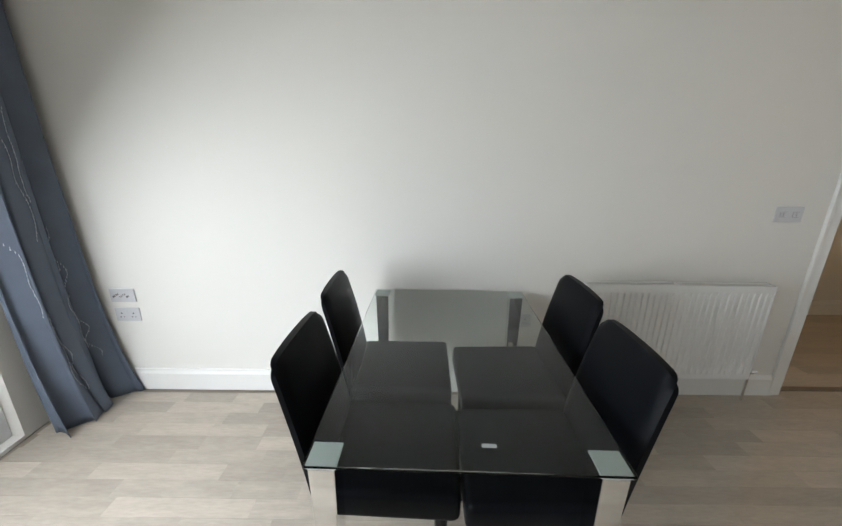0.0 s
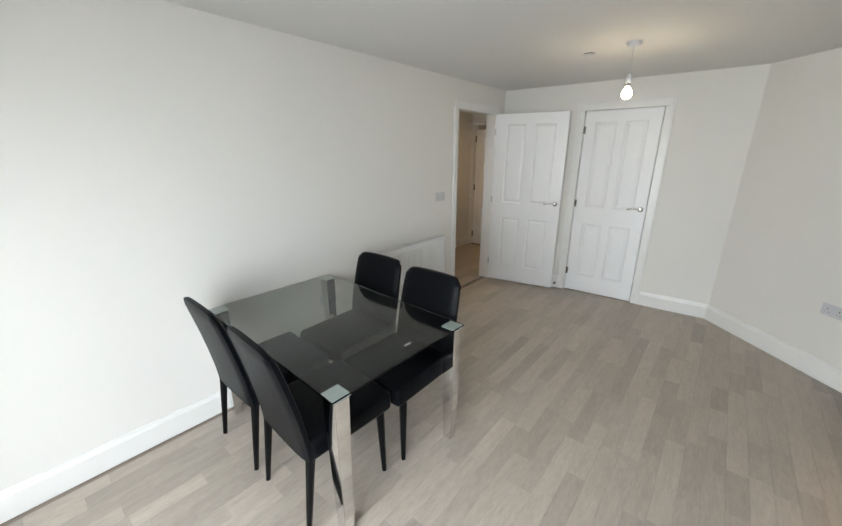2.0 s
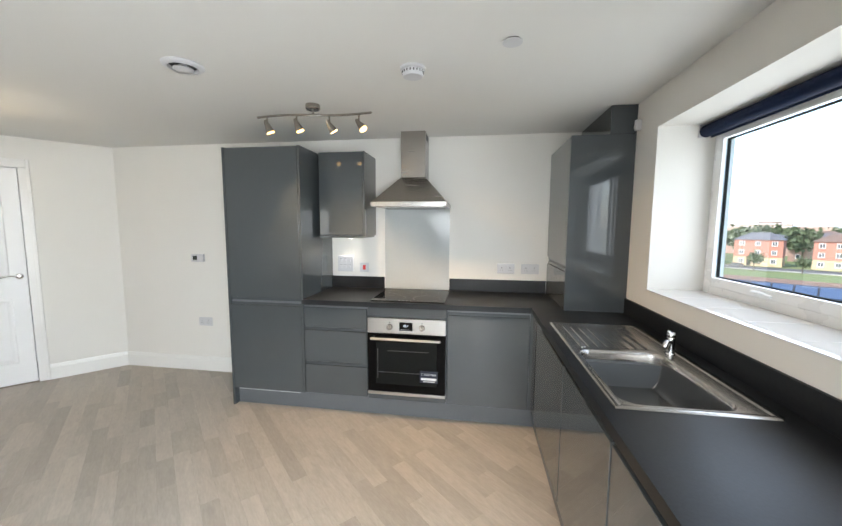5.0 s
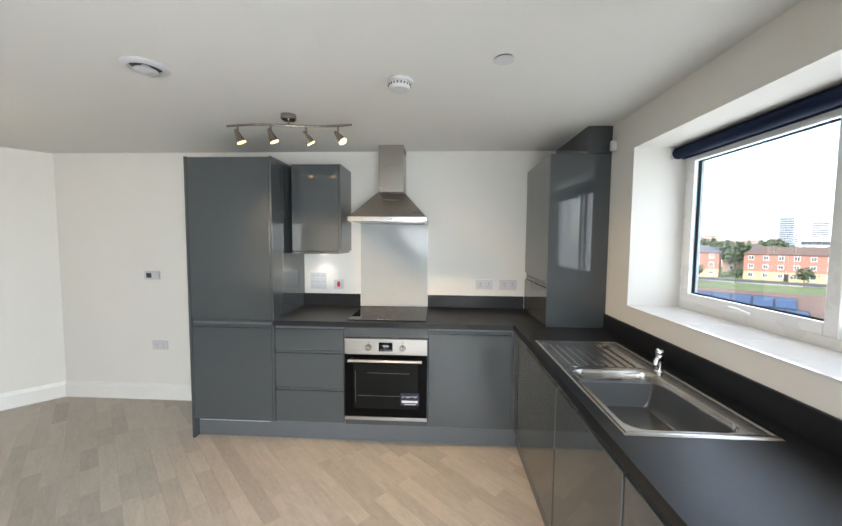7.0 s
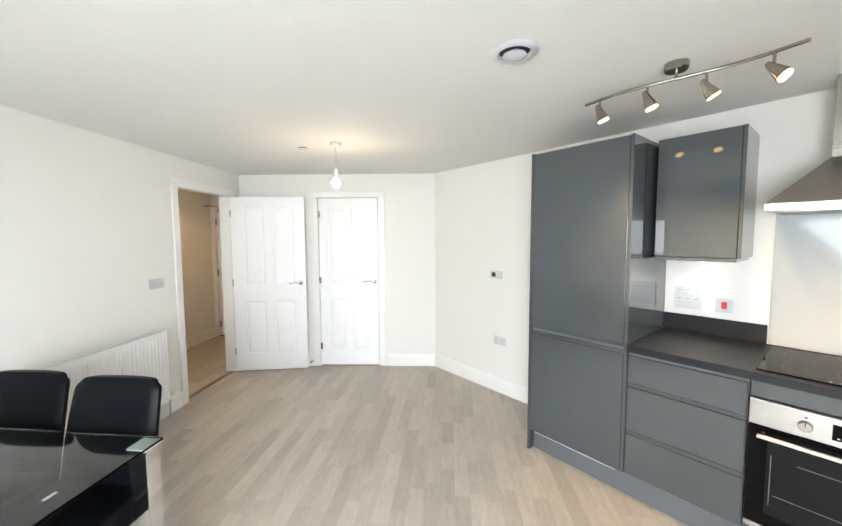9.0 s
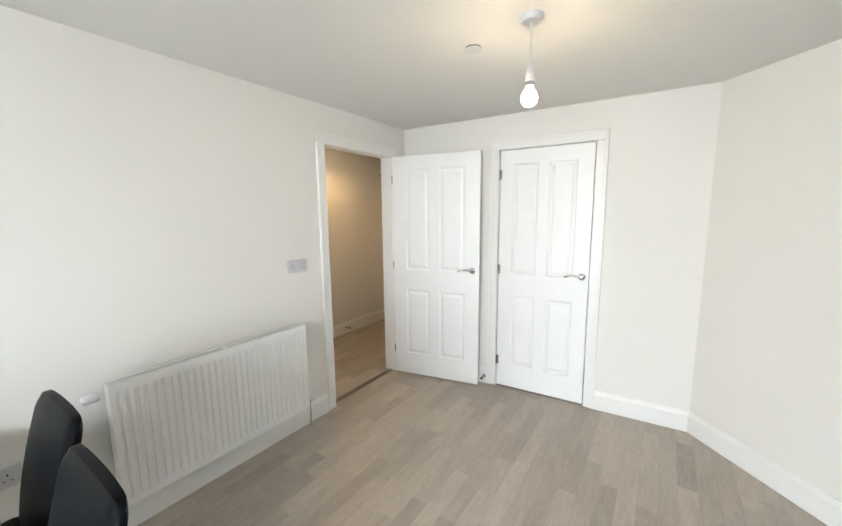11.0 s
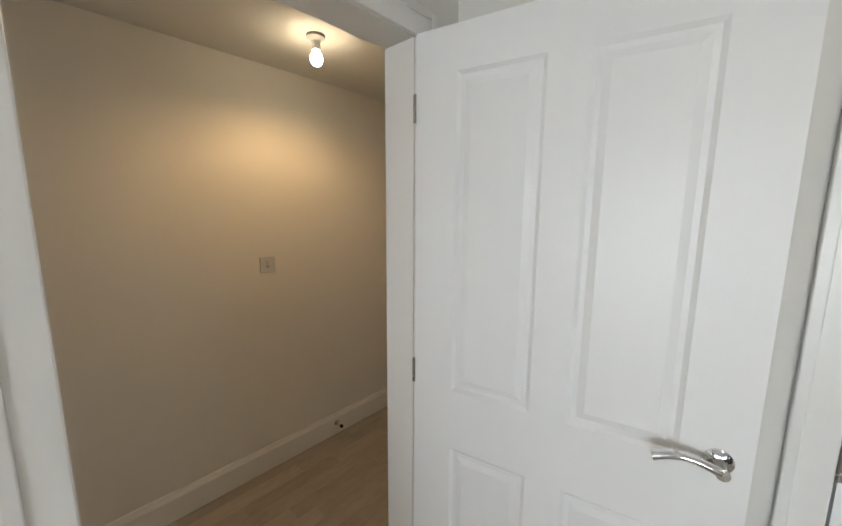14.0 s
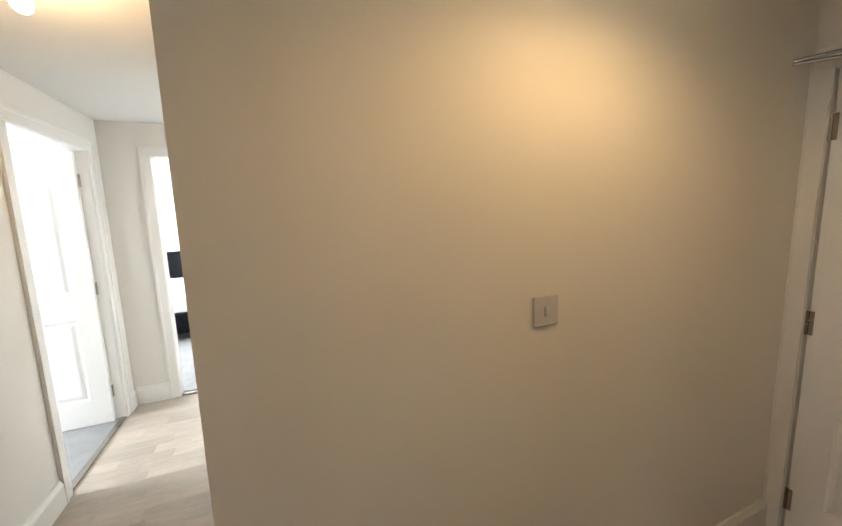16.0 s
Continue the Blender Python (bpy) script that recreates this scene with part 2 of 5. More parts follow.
def text_mesh(words, size, mat, name, parent, m, depth=0.0004):
    curve = bpy.data.curves.new(name, "FONT")
    curve.body, curve.size, curve.extrude = words, size, depth
    curve.align_x, curve.align_y = "CENTER", "CENTER"
    tmp = bpy.data.objects.new("tmp_text", curve)
    scene.collection.objects.link(tmp)
    bpy.context.view_layer.update()
    data = bpy.data.meshes.new_from_object(tmp.evaluated_get(bpy.context.evaluated_depsgraph_get()))
    bpy.data.objects.remove(tmp)
    data.materials.clear()
    data.materials.append(mat)
    ob = new(name, data)
    ob.parent = parent
    ob.matrix_basis = m
    return ob


FACE = pose(0, 0, 0, 90)

# ---- the large structure ----
e_out = [at(ME, d, 0.41).translation for d in (3.1, -0.3)]
k_out = at(MK, 0.05, 0.2).translation
PLAN = [(1.75, 5.2), (1.75, -2.35), (k_out.x, k_out.y), (e_out[1].x, e_out[1].y), (e_out[0].x, e_out[0].y), (-5.62, -2.9), (-5.62, 9.2), (1.75, 9.2)]
solid("floor_slab", slab([PLAN[i] for i in (1, 2, 3, 4, 5, 6, 7)], -0.25, -0.004), UNDER, Matrix(), "concrete floor slab under the vinyl flooring", "floor", kind="structure")
solid("ceiling", slab([PLAN[i] for i in (1, 2, 3, 4, 5, 6, 7)], H, H + 0.25), CEIL, Matrix(), "flat ceiling painted matt off-white", "ceiling", kind="structure")

solid("wall_a", wall_with(-5.62, 1.45, 0, 0.11, [(-0.975, -0.185, 0, 2.005)]), WALL, MA, "long wall painted white with a doorway to the hall", "wall", kind="structure")
solid("wall_b", wall_with(0.0, 2.32, 0, 0.11, [(0.90, 1.63, 0, 2.005)]), WALL, MB, "white painted end wall with a cupboard doorway", "wall", kind="structure")
solid("wall_cupboard", wall_with(0.2, 2.3, 0.75, 0.85, []), WALL, MB, "plain white wall closing the cupboard", "wall", kind="structure")
solid("wall_k", wall_with(-0.02, SE + 0.3, 0, 0.2, []), WALL, MK, "white painted kitchen wall set at an angle", "wall", kind="structure")
WIN = (0.93, 2.62, 1.118, 2.05)
solid("wall_e", wall_with(-0.01, 2.80, 0, 0.366, [WIN]), WALL, ME, "white painted window wall above the worktop", "wall", kind="structure")
mf = pose(FX, 0.34, 0, 0, 0, 90)
solid("wall_f", wall_with(-3.9, 0.1, 0, 0.27, [(-2.94, -0.44, 0.02, 2.12)]), WALL, mf, "white painted wall with a glazed balcony door", "wall", kind="structure")

# hall and bedrooms, in the frame of the long wall
solid("wall_hall_north", boxes((-0.95, 1.45, 1.212, 1.33, 0, H), (-0.95, -0.83, 1.33, 3.92, 0, H)), WALL, MA, "cream-lit hall wall with a free corner", "wall", kind="structure")
mfd = MA @ pose(1.223, 0, 0, 0, 0, -90)
solid("wall_hall_east", wall_with(-1.24, -0.1, 0, 0.12, [(-1.165, -0.275, 0, 2.01)]), WALL, mfd, "hall end wall around the entrance door", "wall", kind="structure")
solid("wall_landing", wall_with(-1.6, 0.3, 0.3, 0.38, []), WALL, mfd, "plain wall beyond the entrance door", "wall", kind="structure")
mhw = MA @ pose(-1.95, 0, 0, 0, 0, 90)
solid("wall_hall_west", wall_with(0.11, 4.02, 0, 0.1, [(2.85, 3.73, 0, 2.02)]), WALL, mhw, "white hall wall with a bedroom doorway", "wall", kind="structure")
mhn = MA @ pose(0, 3.92, 0)
solid("wall_hall_end", wall_with(-1.95, 0.1, 0, 0.1, [(-1.64, -0.955, 0, 2.02)]), WALL, mhn, "white end wall of the hall with a bedroom doorway", "wall", kind="structure")
solid("wall_bedroom_far", wall_with(-5.6, 1.6, 3.75, 3.9, []), WALL, mhn, "plain white bedroom wall", "wall", kind="structure")
# out of view: added to block light except at two assumed windows
solid("wall_bedroom_side", wall_with(-1.2, 8.6, 3.45, 3.6, [(3.4, 4.9, 0.9, 2.1), (6.0, 7.4, 0.9, 2.1)]), WALL, mhw, "unseen bedroom wall with two window openings, added to block light", "wall", kind="structure")
solid("wall_bedroom_divide", wall_with(-5.5, -2.05, 0.02, 0.1, []), WALL, mhn, "plain white wall between the bedrooms", "wall", kind="structure")
# out of view as well, added to close the bedroom against light
solid("wall_bedroom_east", wall_with(0.1, 3.8, 0, 0.1, []), WALL, mhn @ pose(1.2, 0, 0, 0, 0, 90), "plain white bedroom wall", "wall", kind="structure")
solid("bedroom_carpet", slab([(-5.45, 0.12), (-1.97, 0.12), (-1.97, 3.92), (-5.45, 3.92)], -0.003, 0.008), CARPET, MA, "grey cut-pile bedroom carpet", "carpet", kind="structure")
solid("bedroom_carpet", slab([(-5.45, 3.99), (1.1, 3.99), (1.1, 7.66), (-5.45, 7.66)], -0.003, 0.008), CARPET, MA, "grey cut-pile bedroom carpet", "carpet", kind="structure")
lamp("daylight_bedroom_one", "AREA", look((MA @ Vector((-5.2, 3.4, 1.5))), (MA @ Vector((-2, 3.2, 1.2)))), 62, DAY, size=1.4, size_y=1.2)
lamp("daylight_bedroom_two", "AREA", look((MA @ Vector((-5.2, 6.2, 1.5))), (MA @ Vector((-1, 6.0, 1.2)))), 125, DAY, size=1.4, size_y=1.2)


def skirting(m, runs, label="white gloss skirting board with a grooved top"):
    for x0, x1 in runs:
        bm = prism([(0, 0.002), (-0.018, 0.002), (-0.018, 0.118), (-0.012, 0.130), (-0.008, 0.145), (0, 0.148)], x0, x1)
        for v in bm.verts:
            v.co = Vector((v.co.y, v.co.x, v.co.z))
        solid("baseboard", bm, TRIM, m, label, "skirting", kind="structure")


skirting(MA, [(-5.3, -1.04), (-0.12, -0.02)])
skirting(MB, [(0.02, 0.835), (1.695, YC * -1)])
skirting(MK, [(0.006, 1.67)])
skirting(MA @ pose(0, 1.212, 0), [(-0.95, 1.22)])
skirting(MA @ pose(0, 0.11, 0, 0, 0, 180), [(-1.2, 0.12), (1.05, 1.95)])
skirting(MA @ pose(-0.95, 0, 0, 0, 0, -90), [(-3.91, -1.212)])
skirting(mhw, [(0.12, 2.785), (3.795, 3.90)])
skirting(mhn, [(-1.93, -1.705)])
skirting(mfd, [(-1.2, -1.235)])


def architrave(m, x0, x1, z, name="door_frame", w=0.062, y=0.0, lining=0.11, label="white moulded door architrave and lining"):
    """Casing and lining round an opening x0..x1 up to z; y: the wall face, lining: the wall's thickness."""
    th = thing(name, m, label, "door frame", kind="structure")
    for side, xa, xb in (("jamb_casing", x0 - w, x0 + 0.012), ("jamb_casing", x1 - 0.012, x1 + w)):
        bm = boxes((xa, xb, y - 0.014, y, 0.002, z - 0.013), bevel=0.003)
        out = xa if side and xb < (x0 + x1) / 2 else xb
        s = 1 if xb < (x0 + x1) / 2 else -1
        box(out, out + s * 0.022, y - 0.020, y - 0.0142, 0.002, z + w - 0.003, bevel=0.003, bm=bm)
        part(side, bm, TRIM, th)
    bm = boxes((x0 - w + 0.0225, x1 + w - 0.0225, y - 0.014, y, z - 0.012, z + w), bevel=0.003)
    box(x0 - w + 0.0225, x1 + w - 0.0225, y - 0.020, y - 0.0142, z + w - 0.022, z + w, bevel=0.003, bm=bm)
    part("head_casing", bm, TRIM, th)
    bm = boxes((x0, x0 + 0.014, y + 0.001, y + lining - 0.001, 0.001, z), (x1 - 0.014, x1, y + 0.001, y + lining - 0.001, 0.001, z), (x0 + 0.0142, x1 - 0.0142, y + 0.001, y + lining - 0.001, z - 0.014, z))
    part("lining", bm, TRIM, th)
    return th


def leaf_mesh(w, h, t, panels, sink=0.007):
    """Moulded door leaf from x 0 to w, front at y 0, back at y t, with panels (x0, x1, z0, z1) on both faces."""
    bm = bmesh.new()
    xs = sorted({0, w, *[p[0] for p in panels], *[p[1] for p in panels]})
    zs = sorted({0, h, *[p[2] for p in panels], *[p[3] for p in panels]})
    for y, s in ((0.0, 1), (t, -1)):
        def quad(pts):
            bm.faces.new([bm.verts.new(p) for p in pts])
        for xa, xb in zip(xs, xs[1:]):
            for za, zb in zip(zs, zs[1:]):
                if any(p[0] <= xa and xb <= p[1] and p[2] <= za and zb <= p[3] for p in panels):
                    continue
                quad([(xa, y, za), (xb, y, za), (xb, y, zb), (xa, y, zb)])
        for xa, xb, za, zb in panels:
            rings = [(0, 0), (0.010, sink), (0.022, sink), (0.040, sink * 0.25)]
            for (i, d), (j, e) in zip(rings, rings[1:]):
                o = [(xa + i, y + s * d, za + i), (xb - i, y + s * d, za + i), (xb - i, y + s * d, zb - i), (xa + i, y + s * d, zb - i)]
                q = [(xa + j, y + s * e, za + j), (xb - j, y + s * e, za + j), (xb - j, y + s * e, zb - j), (xa + j, y + s * e, zb - j)]
                for k in range(4):
                    quad([o[k], o[(k + 1) % 4], q[(k + 1) % 4], q[k]])
            i, d = rings[-1]
            quad([(xa + i, y + s * d, za + i), (xb - i, y + s * d, za + i), (xb - i, y + s * d, zb - i), (xa + i, y + s * d, zb - i)])
    for a, b in (((0, 0), (w, 0)), ((w, 0), (w, h)), ((w, h), (0, h)), ((0, h), (0, 0))):
        bm.faces.new([bm.verts.new(p) for p in ((a[0], 0, a[1]), (b[0], 0, b[1]), (b[0], t, b[1]), (a[0], t, a[1]))])
    bmesh.ops.remove_doubles(bm, verts=bm.verts, dist=0.0004)
    return bm


def four_panels(w):
    a, b, c, d = 0.155 * w, 0.44 * w, 0.555 * w, 0.845 * w
    return [(a, b, 0.195, 0.80), (c, d, 0.195, 0.80), (a, b, 0.985, 1.865), (c, d, 0.985, 1.865)]


def lever_handle(parent, x, z, y, way, face):
    """Chrome lever on a round rose; way: the side to which the lever points, face: -1 in front, 1 behind."""
    hd = part("door_handle", lathe([(0.026, 0), (0.026, 0.006), (0.021, 0.009), (0.011, 0.012), (0.010, 0.045), (0.012, 0.052), (0.0, 0.053)], pose(x, y, z, -90 * face), 24), CHROME, parent, "curved chrome lever handle on a round rose", True)
    pts, rad = [], []
    for k in range(9):
        u = k / 8
        pts.append((x + way * 0.118 * u, y + face * (0.046 - 0.008 * math.sin(u * 3.14)), z + 0.010 * math.sin(u * 3.1) - 0.004 * u))
        rad.append(0.0105 - 0.003 * math.sin(u * 3.14) + 0.001 * u)
    part("lever", tube(pts, rad), CHROME, hd, smooth=True)
    return hd


def hinge(parent, x, z, y, h=0.075):
    bm = rod((x, y, z - h / 2), (x, y, z + h / 2), 0.006, 12)
    box(x - 0.004, x + 0.020, y + 0.0005, y + 0.0025, z - h / 2, z + h / 2, bm=bm)
    return part("hinge", bm, STEEL, parent, "steel butt hinge")


def door(m, name, w, h, label, panels=None, handle_x=None, hz=1.015, way=-1, hinge_x=0.0, z0=0.012, t=0.036, handles=(-1, 1)):
    th = thing(name, m, label, "door", kind="structure")
    leaf = part("leaf", leaf_mesh(w, h - z0, t, panels or four_panels(w)), DOORW, th, m=pose(0, 0, z0))
    for f in handles:
        lever_handle(th, handle_x, hz, 0 if f < 0 else t, way, f)
    return th


# doorway to the hall with its leaf swung open against the end wall
architrave(MA, -0.975, -0.185, 2.005, "door_frame")
architrave(MA @ pose(0, 0.11, 0, 0, 0, 180), 0.185, 0.975, 2.005, "door_frame", lining=0.0005)
d1 = Vector((-0.10, -0.795)) - Vector((-0.208, -0.004))
open_turn = math.degrees(math.atan2(d1.y, d1.x))
door_1 = door(pose(-0.208, -0.004, 0, 0, 0, open_turn), "door_1", 0.790, 1.990, "white four-panel door standing open against the wall", handle_x=0.735, way=-1, t=0.036)
for z in (0.24, 1.03, 1.80):
    hinge(door_1, -0.006, z, 0.004)
part("latch", boxes((0.7902, 0.792, 0.008, 0.028, 0.93, 1.07)), CHROME, door_1)
solid("door_threshold", boxes((-0.96, -0.20, 0.03, 0.075, 0.0, 0.006), bevel=0.002), NICKEL, MA, "thin metal threshold strip in the doorway", "threshold", kind="structure")

architrave(MB, 0.90, 1.63, 2.005, "door_frame")
door_2 = door(at(MB, 0.921, 0.004), "door_2", 0.688, 1.985, "closed white four-panel cupboard door", handle_x=0.640, way=-1, handles=(-1,))
for z in (0.24, 1.03, 1.80):
    hinge(door_2, -0.006, z, -0.004)
solid("cupboard_floor", boxes((0.9, 1.63, 0.0, 0.75, -0.004, 0.004)), UNDER, MB, "bare floor of the closed cupboard", "floor", kind="structure")


def door_stop(m):
    th = thing("door_stop", m, "chrome door stop with a black rubber tip on the skirting", "door stop")
    part("post", lathe([(0.017, 0), (0.017, 0.003), (0.008, 0.006), (0.007, 0.045), (0.010, 0.05), (0.010, 0.053), (0, 0.053)], pose(0, 0, 0, 90), 16), CHROME, th, smooth=True)
    part("tip", lathe([(0.0105, 0), (0.0105, 0.012), (0.007, 0.016), (0, 0.016)], pose(0, -0.0535, 0, 90), 16), RUBBER, th, "black rubber tip", True)


door_stop(at(MB, 0.815, -0.019, 0.07))
door_stop(at(MA, 0.31, 1.193, 0.085))

# entrance door at the end of the hall
architrave(mfd, -1.165, -0.275, 2.01, "door_frame", lining=0.12)
ep = []
for xa, xb in ((0.11, 0.37), (0.47, 0.73)):
    ep += [(xa, xb, 0.20, 0.62), (xa, xb, 0.86, 1.42), (xa, xb, 1.54, 1.80)]
entrance = door(at(mfd, -1.142, 0.012), "door_3", 0.842, 1.99, "closed white six-panel entrance door with closer and spyhole", panels=ep, hz=0.93, handle_x=0.82, way=-1, handles=(-1,), t=0.044)
for z in (0.19, 1.0, 1.78):
    hinge(entrance, -0.004, z, -0.006, 0.1)
part("spyhole", lathe([(0.0095, 0), (0.0095, 0.004), (0.006, 0.005), (0, 0.005)], pose(0.48, 0, 1.50, 90), 16), BLACKP, entrance, "small dark spyhole", True)
closer = part("door_closer", box(0.06, 0.30, -0.05, 0.0, 1.925, 1.985, 0.006), STEEL, entrance, "silver overhead door closer")
part("closer_arm", tube([(0.20, -0.03, 1.995), (0.0, -0.15, 2.004), (-0.06, -0.185, 2.006)], 0.010, 8, flat=0.6), STEEL, closer)
part("closer_link", tube([(-0.06, -0.185, 2.016), (0.22, -0.03, 2.03)], 0.009, 8, flat=0.6), STEEL, closer)
part("frame_bracket", box(0.18, 0.30, -0.045, -0.036, 2.012, 2.045, 0.002), STEEL, closer)
part("threshold", boxes((-0.02, 0.86, -0.02, 0.05, 0.0, 0.012)), RUBBER, entrance, "dark rubber threshold")

# bedroom doors
architrave(mhw, 2.85, 3.73, 2.02, "door_frame", lining=0.1)
door_4 = door(mhw @ pose(3.705, 0.062, 0, 0, 0, 92), "door_4", 0.762, 1.99, "white four-panel bedroom door standing ajar", handle_x=0.70, way=-1)
for z in (0.24, 1.03, 1.80):
    hinge(door_4, -0.006, z, 0.0, 0.09)
architrave(mhn, -1.64, -0.955, 2.02, "door_frame", lining=0.1)
solid("door_threshold", boxes((2.86, 3.72, 0.002, 0.04, 0.0, 0.011), bevel=0.002), STEEL, mhw, "thin metal carpet strip in the doorway", "threshold", kind="structure")
solid("door_threshold", boxes((-1.63, -0.965, 0.002, 0.04, 0.0, 0.011), bevel=0.002), STEEL, mhn, "thin metal carpet strip in the doorway", "threshold", kind="structure")

# ---- kitchen ----
KD = 0.585  # depth of the carcasses


def front(parent, name, x0, x1, z0, z1, y=-0.605, t=0.019, pull=None, label=""):
    """Gloss slab front with a J-shaped grip along its top or bottom edge."""
    bm = bmesh.new()
    b = 0.0025
    if pull == "top":
        box(x0, x1, y, y + t, z0, z1 - 0.022, b, bm)
        box(x0, x1, y + t * 0.55, y + t, z1 - 0.0215, z1, 0.001, bm)
    elif pull == "bottom":
        box(x0, x1, y, y + t, z0 + 0.022, z1, b, bm)
        box(x0, x1, y + t * 0.55, y + t, z0, z0 + 0.0215, 0.001, bm)
    else:
        box(x0, x1, y, y + t, z0, z1, b, bm)
    return part(name, bm, SILVER_GREY, parent, label)


tall = thing("tall_cabinet", at(MK, 1.672, 0), "tall grey high-gloss fridge housing with two handleless doors", "cabinet")
part("side_panel", box(0, 0.018, -0.605, -0.002, 0.001, 2.088, 0.001), SILVER_GREY, tall)
part("side_panel", box(0.625, 0.643, -0.605, -0.002, 0.15, 2.088, 0.001), SILVER_GREY, tall)
part("body", boxes((0.019, 0.624, -KD, -0.004, 0.15, 2.088)), GREY_EDGE, tall)
front(tall, "upper_door", 0.021, 0.622, 0.892, 2.080, pull="bottom")
front(tall, "lower_door", 0.021, 0.622, 0.150, 0.872, pull="top")

part("pale_strip", box(0.06, 0.60, -0.604, -0.599, 0.1445, 0.1485, 0.0008), PLASTIC, tall, "thin pale strip under the lower door")

drawers = thing("drawer_unit", at(MK, 2.318, 0), "grey high-gloss base unit with three handleless drawers", "drawer unit")
part("body", boxes((0, 0.514, -KD, -0.004, 0.15, 0.875)), GREY_EDGE, drawers)
for z0, z1 in ((0.158, 0.412), (0.420, 0.692), (0.700, 0.852)):
    front(drawers, "drawer_front", 0.003, 0.511, z0, z1, pull="top" if z0 < 0.6 else None)

housing = thing("oven_housing", at(MK, 2.836, 0), "grey built-under oven housing with a filler strip", "cabinet")
part("body", boxes((0, 0.018, -KD, -0.004, 0.15, 0.875), (0.587, 0.605, -KD, -0.004, 0.15, 0.875), (0.018, 0.587, -KD, -0.004, 0.15, 0.196), (0.018, 0.587, -0.03, -0.004, 0.196, 0.875)), GREY_EDGE, housing)
front(housing, "filler_strip", 0.003, 0.602, 0.800, 0.873)
front(housing, "lower_strip", 0.003, 0.602, 0.152, 0.196)

oven = thing("oven", at(MK, 2.841, 0), "built-in single oven with a steel control panel and black glass door", "oven")
part("body", box(0.016, 0.579, -0.58, -0.04, 0.197, 0.79, 0.004), BLACKP, oven)
panel = part("control_panel", box(0.0, 0.595, -0.628, -0.582, 0.682, 0.797, 0.003), STEEL_FRONT, oven, "brushed steel control panel")
for x in (0.175, 0.42):
    kn = part("knob", lathe([(0.023, 0), (0.022, 0.016), (0.019, 0.020), (0, 0.020)], pose(x, -0.6285, 0.735, 90), 28), STEEL, panel, "round steel knob", True)
    part("pointer", boxes((x - 0.0015, x + 0.0015, -0.6495, -0.6485, 0.738, 0.755)), DARK_PRINT_SHADE, panel)
    part("marking", boxes((x - 0.004, x + 0.004, -0.6288, -0.628, 0.766, 0.772)), DARK_PRINT_SHADE, panel)
part("display", boxes((0.248, 0.348, -0.630, -0.6282, 0.708, 0.772), bevel=0.0), BLACKG, panel, "black clock display")
text_mesh("12:1", 0.024, DISPLAY, "clock_digits", panel, pose(0.298, -0.6304, 0.745) @ FACE)
part("button_row", boxes(*[(0.262 + 0.018 * k, 0.270 + 0.018 * k, -0.6308, -0.6302, 0.716, 0.719) for k in range(5)]), WHITETXT, panel)
odoor = part("door", boxes((0.0, 0.595, -0.625, -0.582, 0.222, 0.678), bevel=0.003), BLACKG, oven, "black glass oven door")
part("trim", box(0.0, 0.595, -0.626, -0.582, 0.197, 0.219, 0.002), STEEL_FRONT, oven, "steel lower trim")
hd = part("handle", tube([(0.035, -0.668, 0.648), (0.56, -0.668, 0.648)], 0.010, 12, flat=0.7), STEEL_FRONT, odoor, "flat steel bar handle", True)
for x in (0.05, 0.545):
    part("handle_mount", rod((x, -0.625, 0.648), (x, -0.662, 0.648), 0.007), STEEL, odoor)
part("window_glass", boxes((0.065, 0.53, -0.6265, -0.6252, 0.285, 0.615)), material("dark_oven_window", (0.007, 0.008, 0.008), 0.06, spec=0.16), odoor, "dark viewing window")
# grey bars laid on the pane paint the glints of the rack inside
part("painted_rack_glint", boxes((0.16, 0.47, -0.6272, -0.6266, 0.546, 0.549), (0.09, 0.40, -0.6272, -0.6266, 0.378, 0.381), (0.078, 0.081, -0.6272, -0.6266, 0.33, 0.56)), material("rack_glint", (0.10, 0.10, 0.10), 0.4), odoor, "thin grey bars on the pane, painted glints of a rack inside")
st = part("sticker", boxes((0.405, 0.54, -0.6282, -0.6273, 0.315, 0.405)), STICK, odoor, "navy sticker with white lettering")
text_mesh("2 YEAR FREE", 0.020, WHITETXT, "lettering", odoor, pose(0.472, -0.6288, 0.378) @ FACE)
part("sticker_bars", boxes((0.415, 0.53, -0.6290, -0.6284, 0.335, 0.352), (0.43, 0.52, -0.6290, -0.6284, 0.322, 0.327)), WHITETXT, odoor)

base = thing("base_unit", at(MK, 3.444, 0), "grey high-gloss corner base unit with one handleless door", "cabinet")
part("body", boxes((0, 1.19, -KD, -0.004, 0.15, 0.875)), GREY_EDGE, base)
front(base, "door", 0.003, 0.592, 0.152, 0.855, pull="top")
part("corner_post", box(0.597, 0.640, -0.6, -KD - 0.002, 0.15, 0.873, 0.001), SILVER_GREY, base)

solid("plinth", boxes((1.692, 4.10, -0.552, -0.536, 0.0, 0.148)), PLINTH, MK, "grey plinth board under the units", "plinth")
solid("plinth", boxes((0.553, 3.02, -0.552, -0.536, 0.0, 0.148)), PLINTH, ME, "grey plinth board under the units", "plinth")

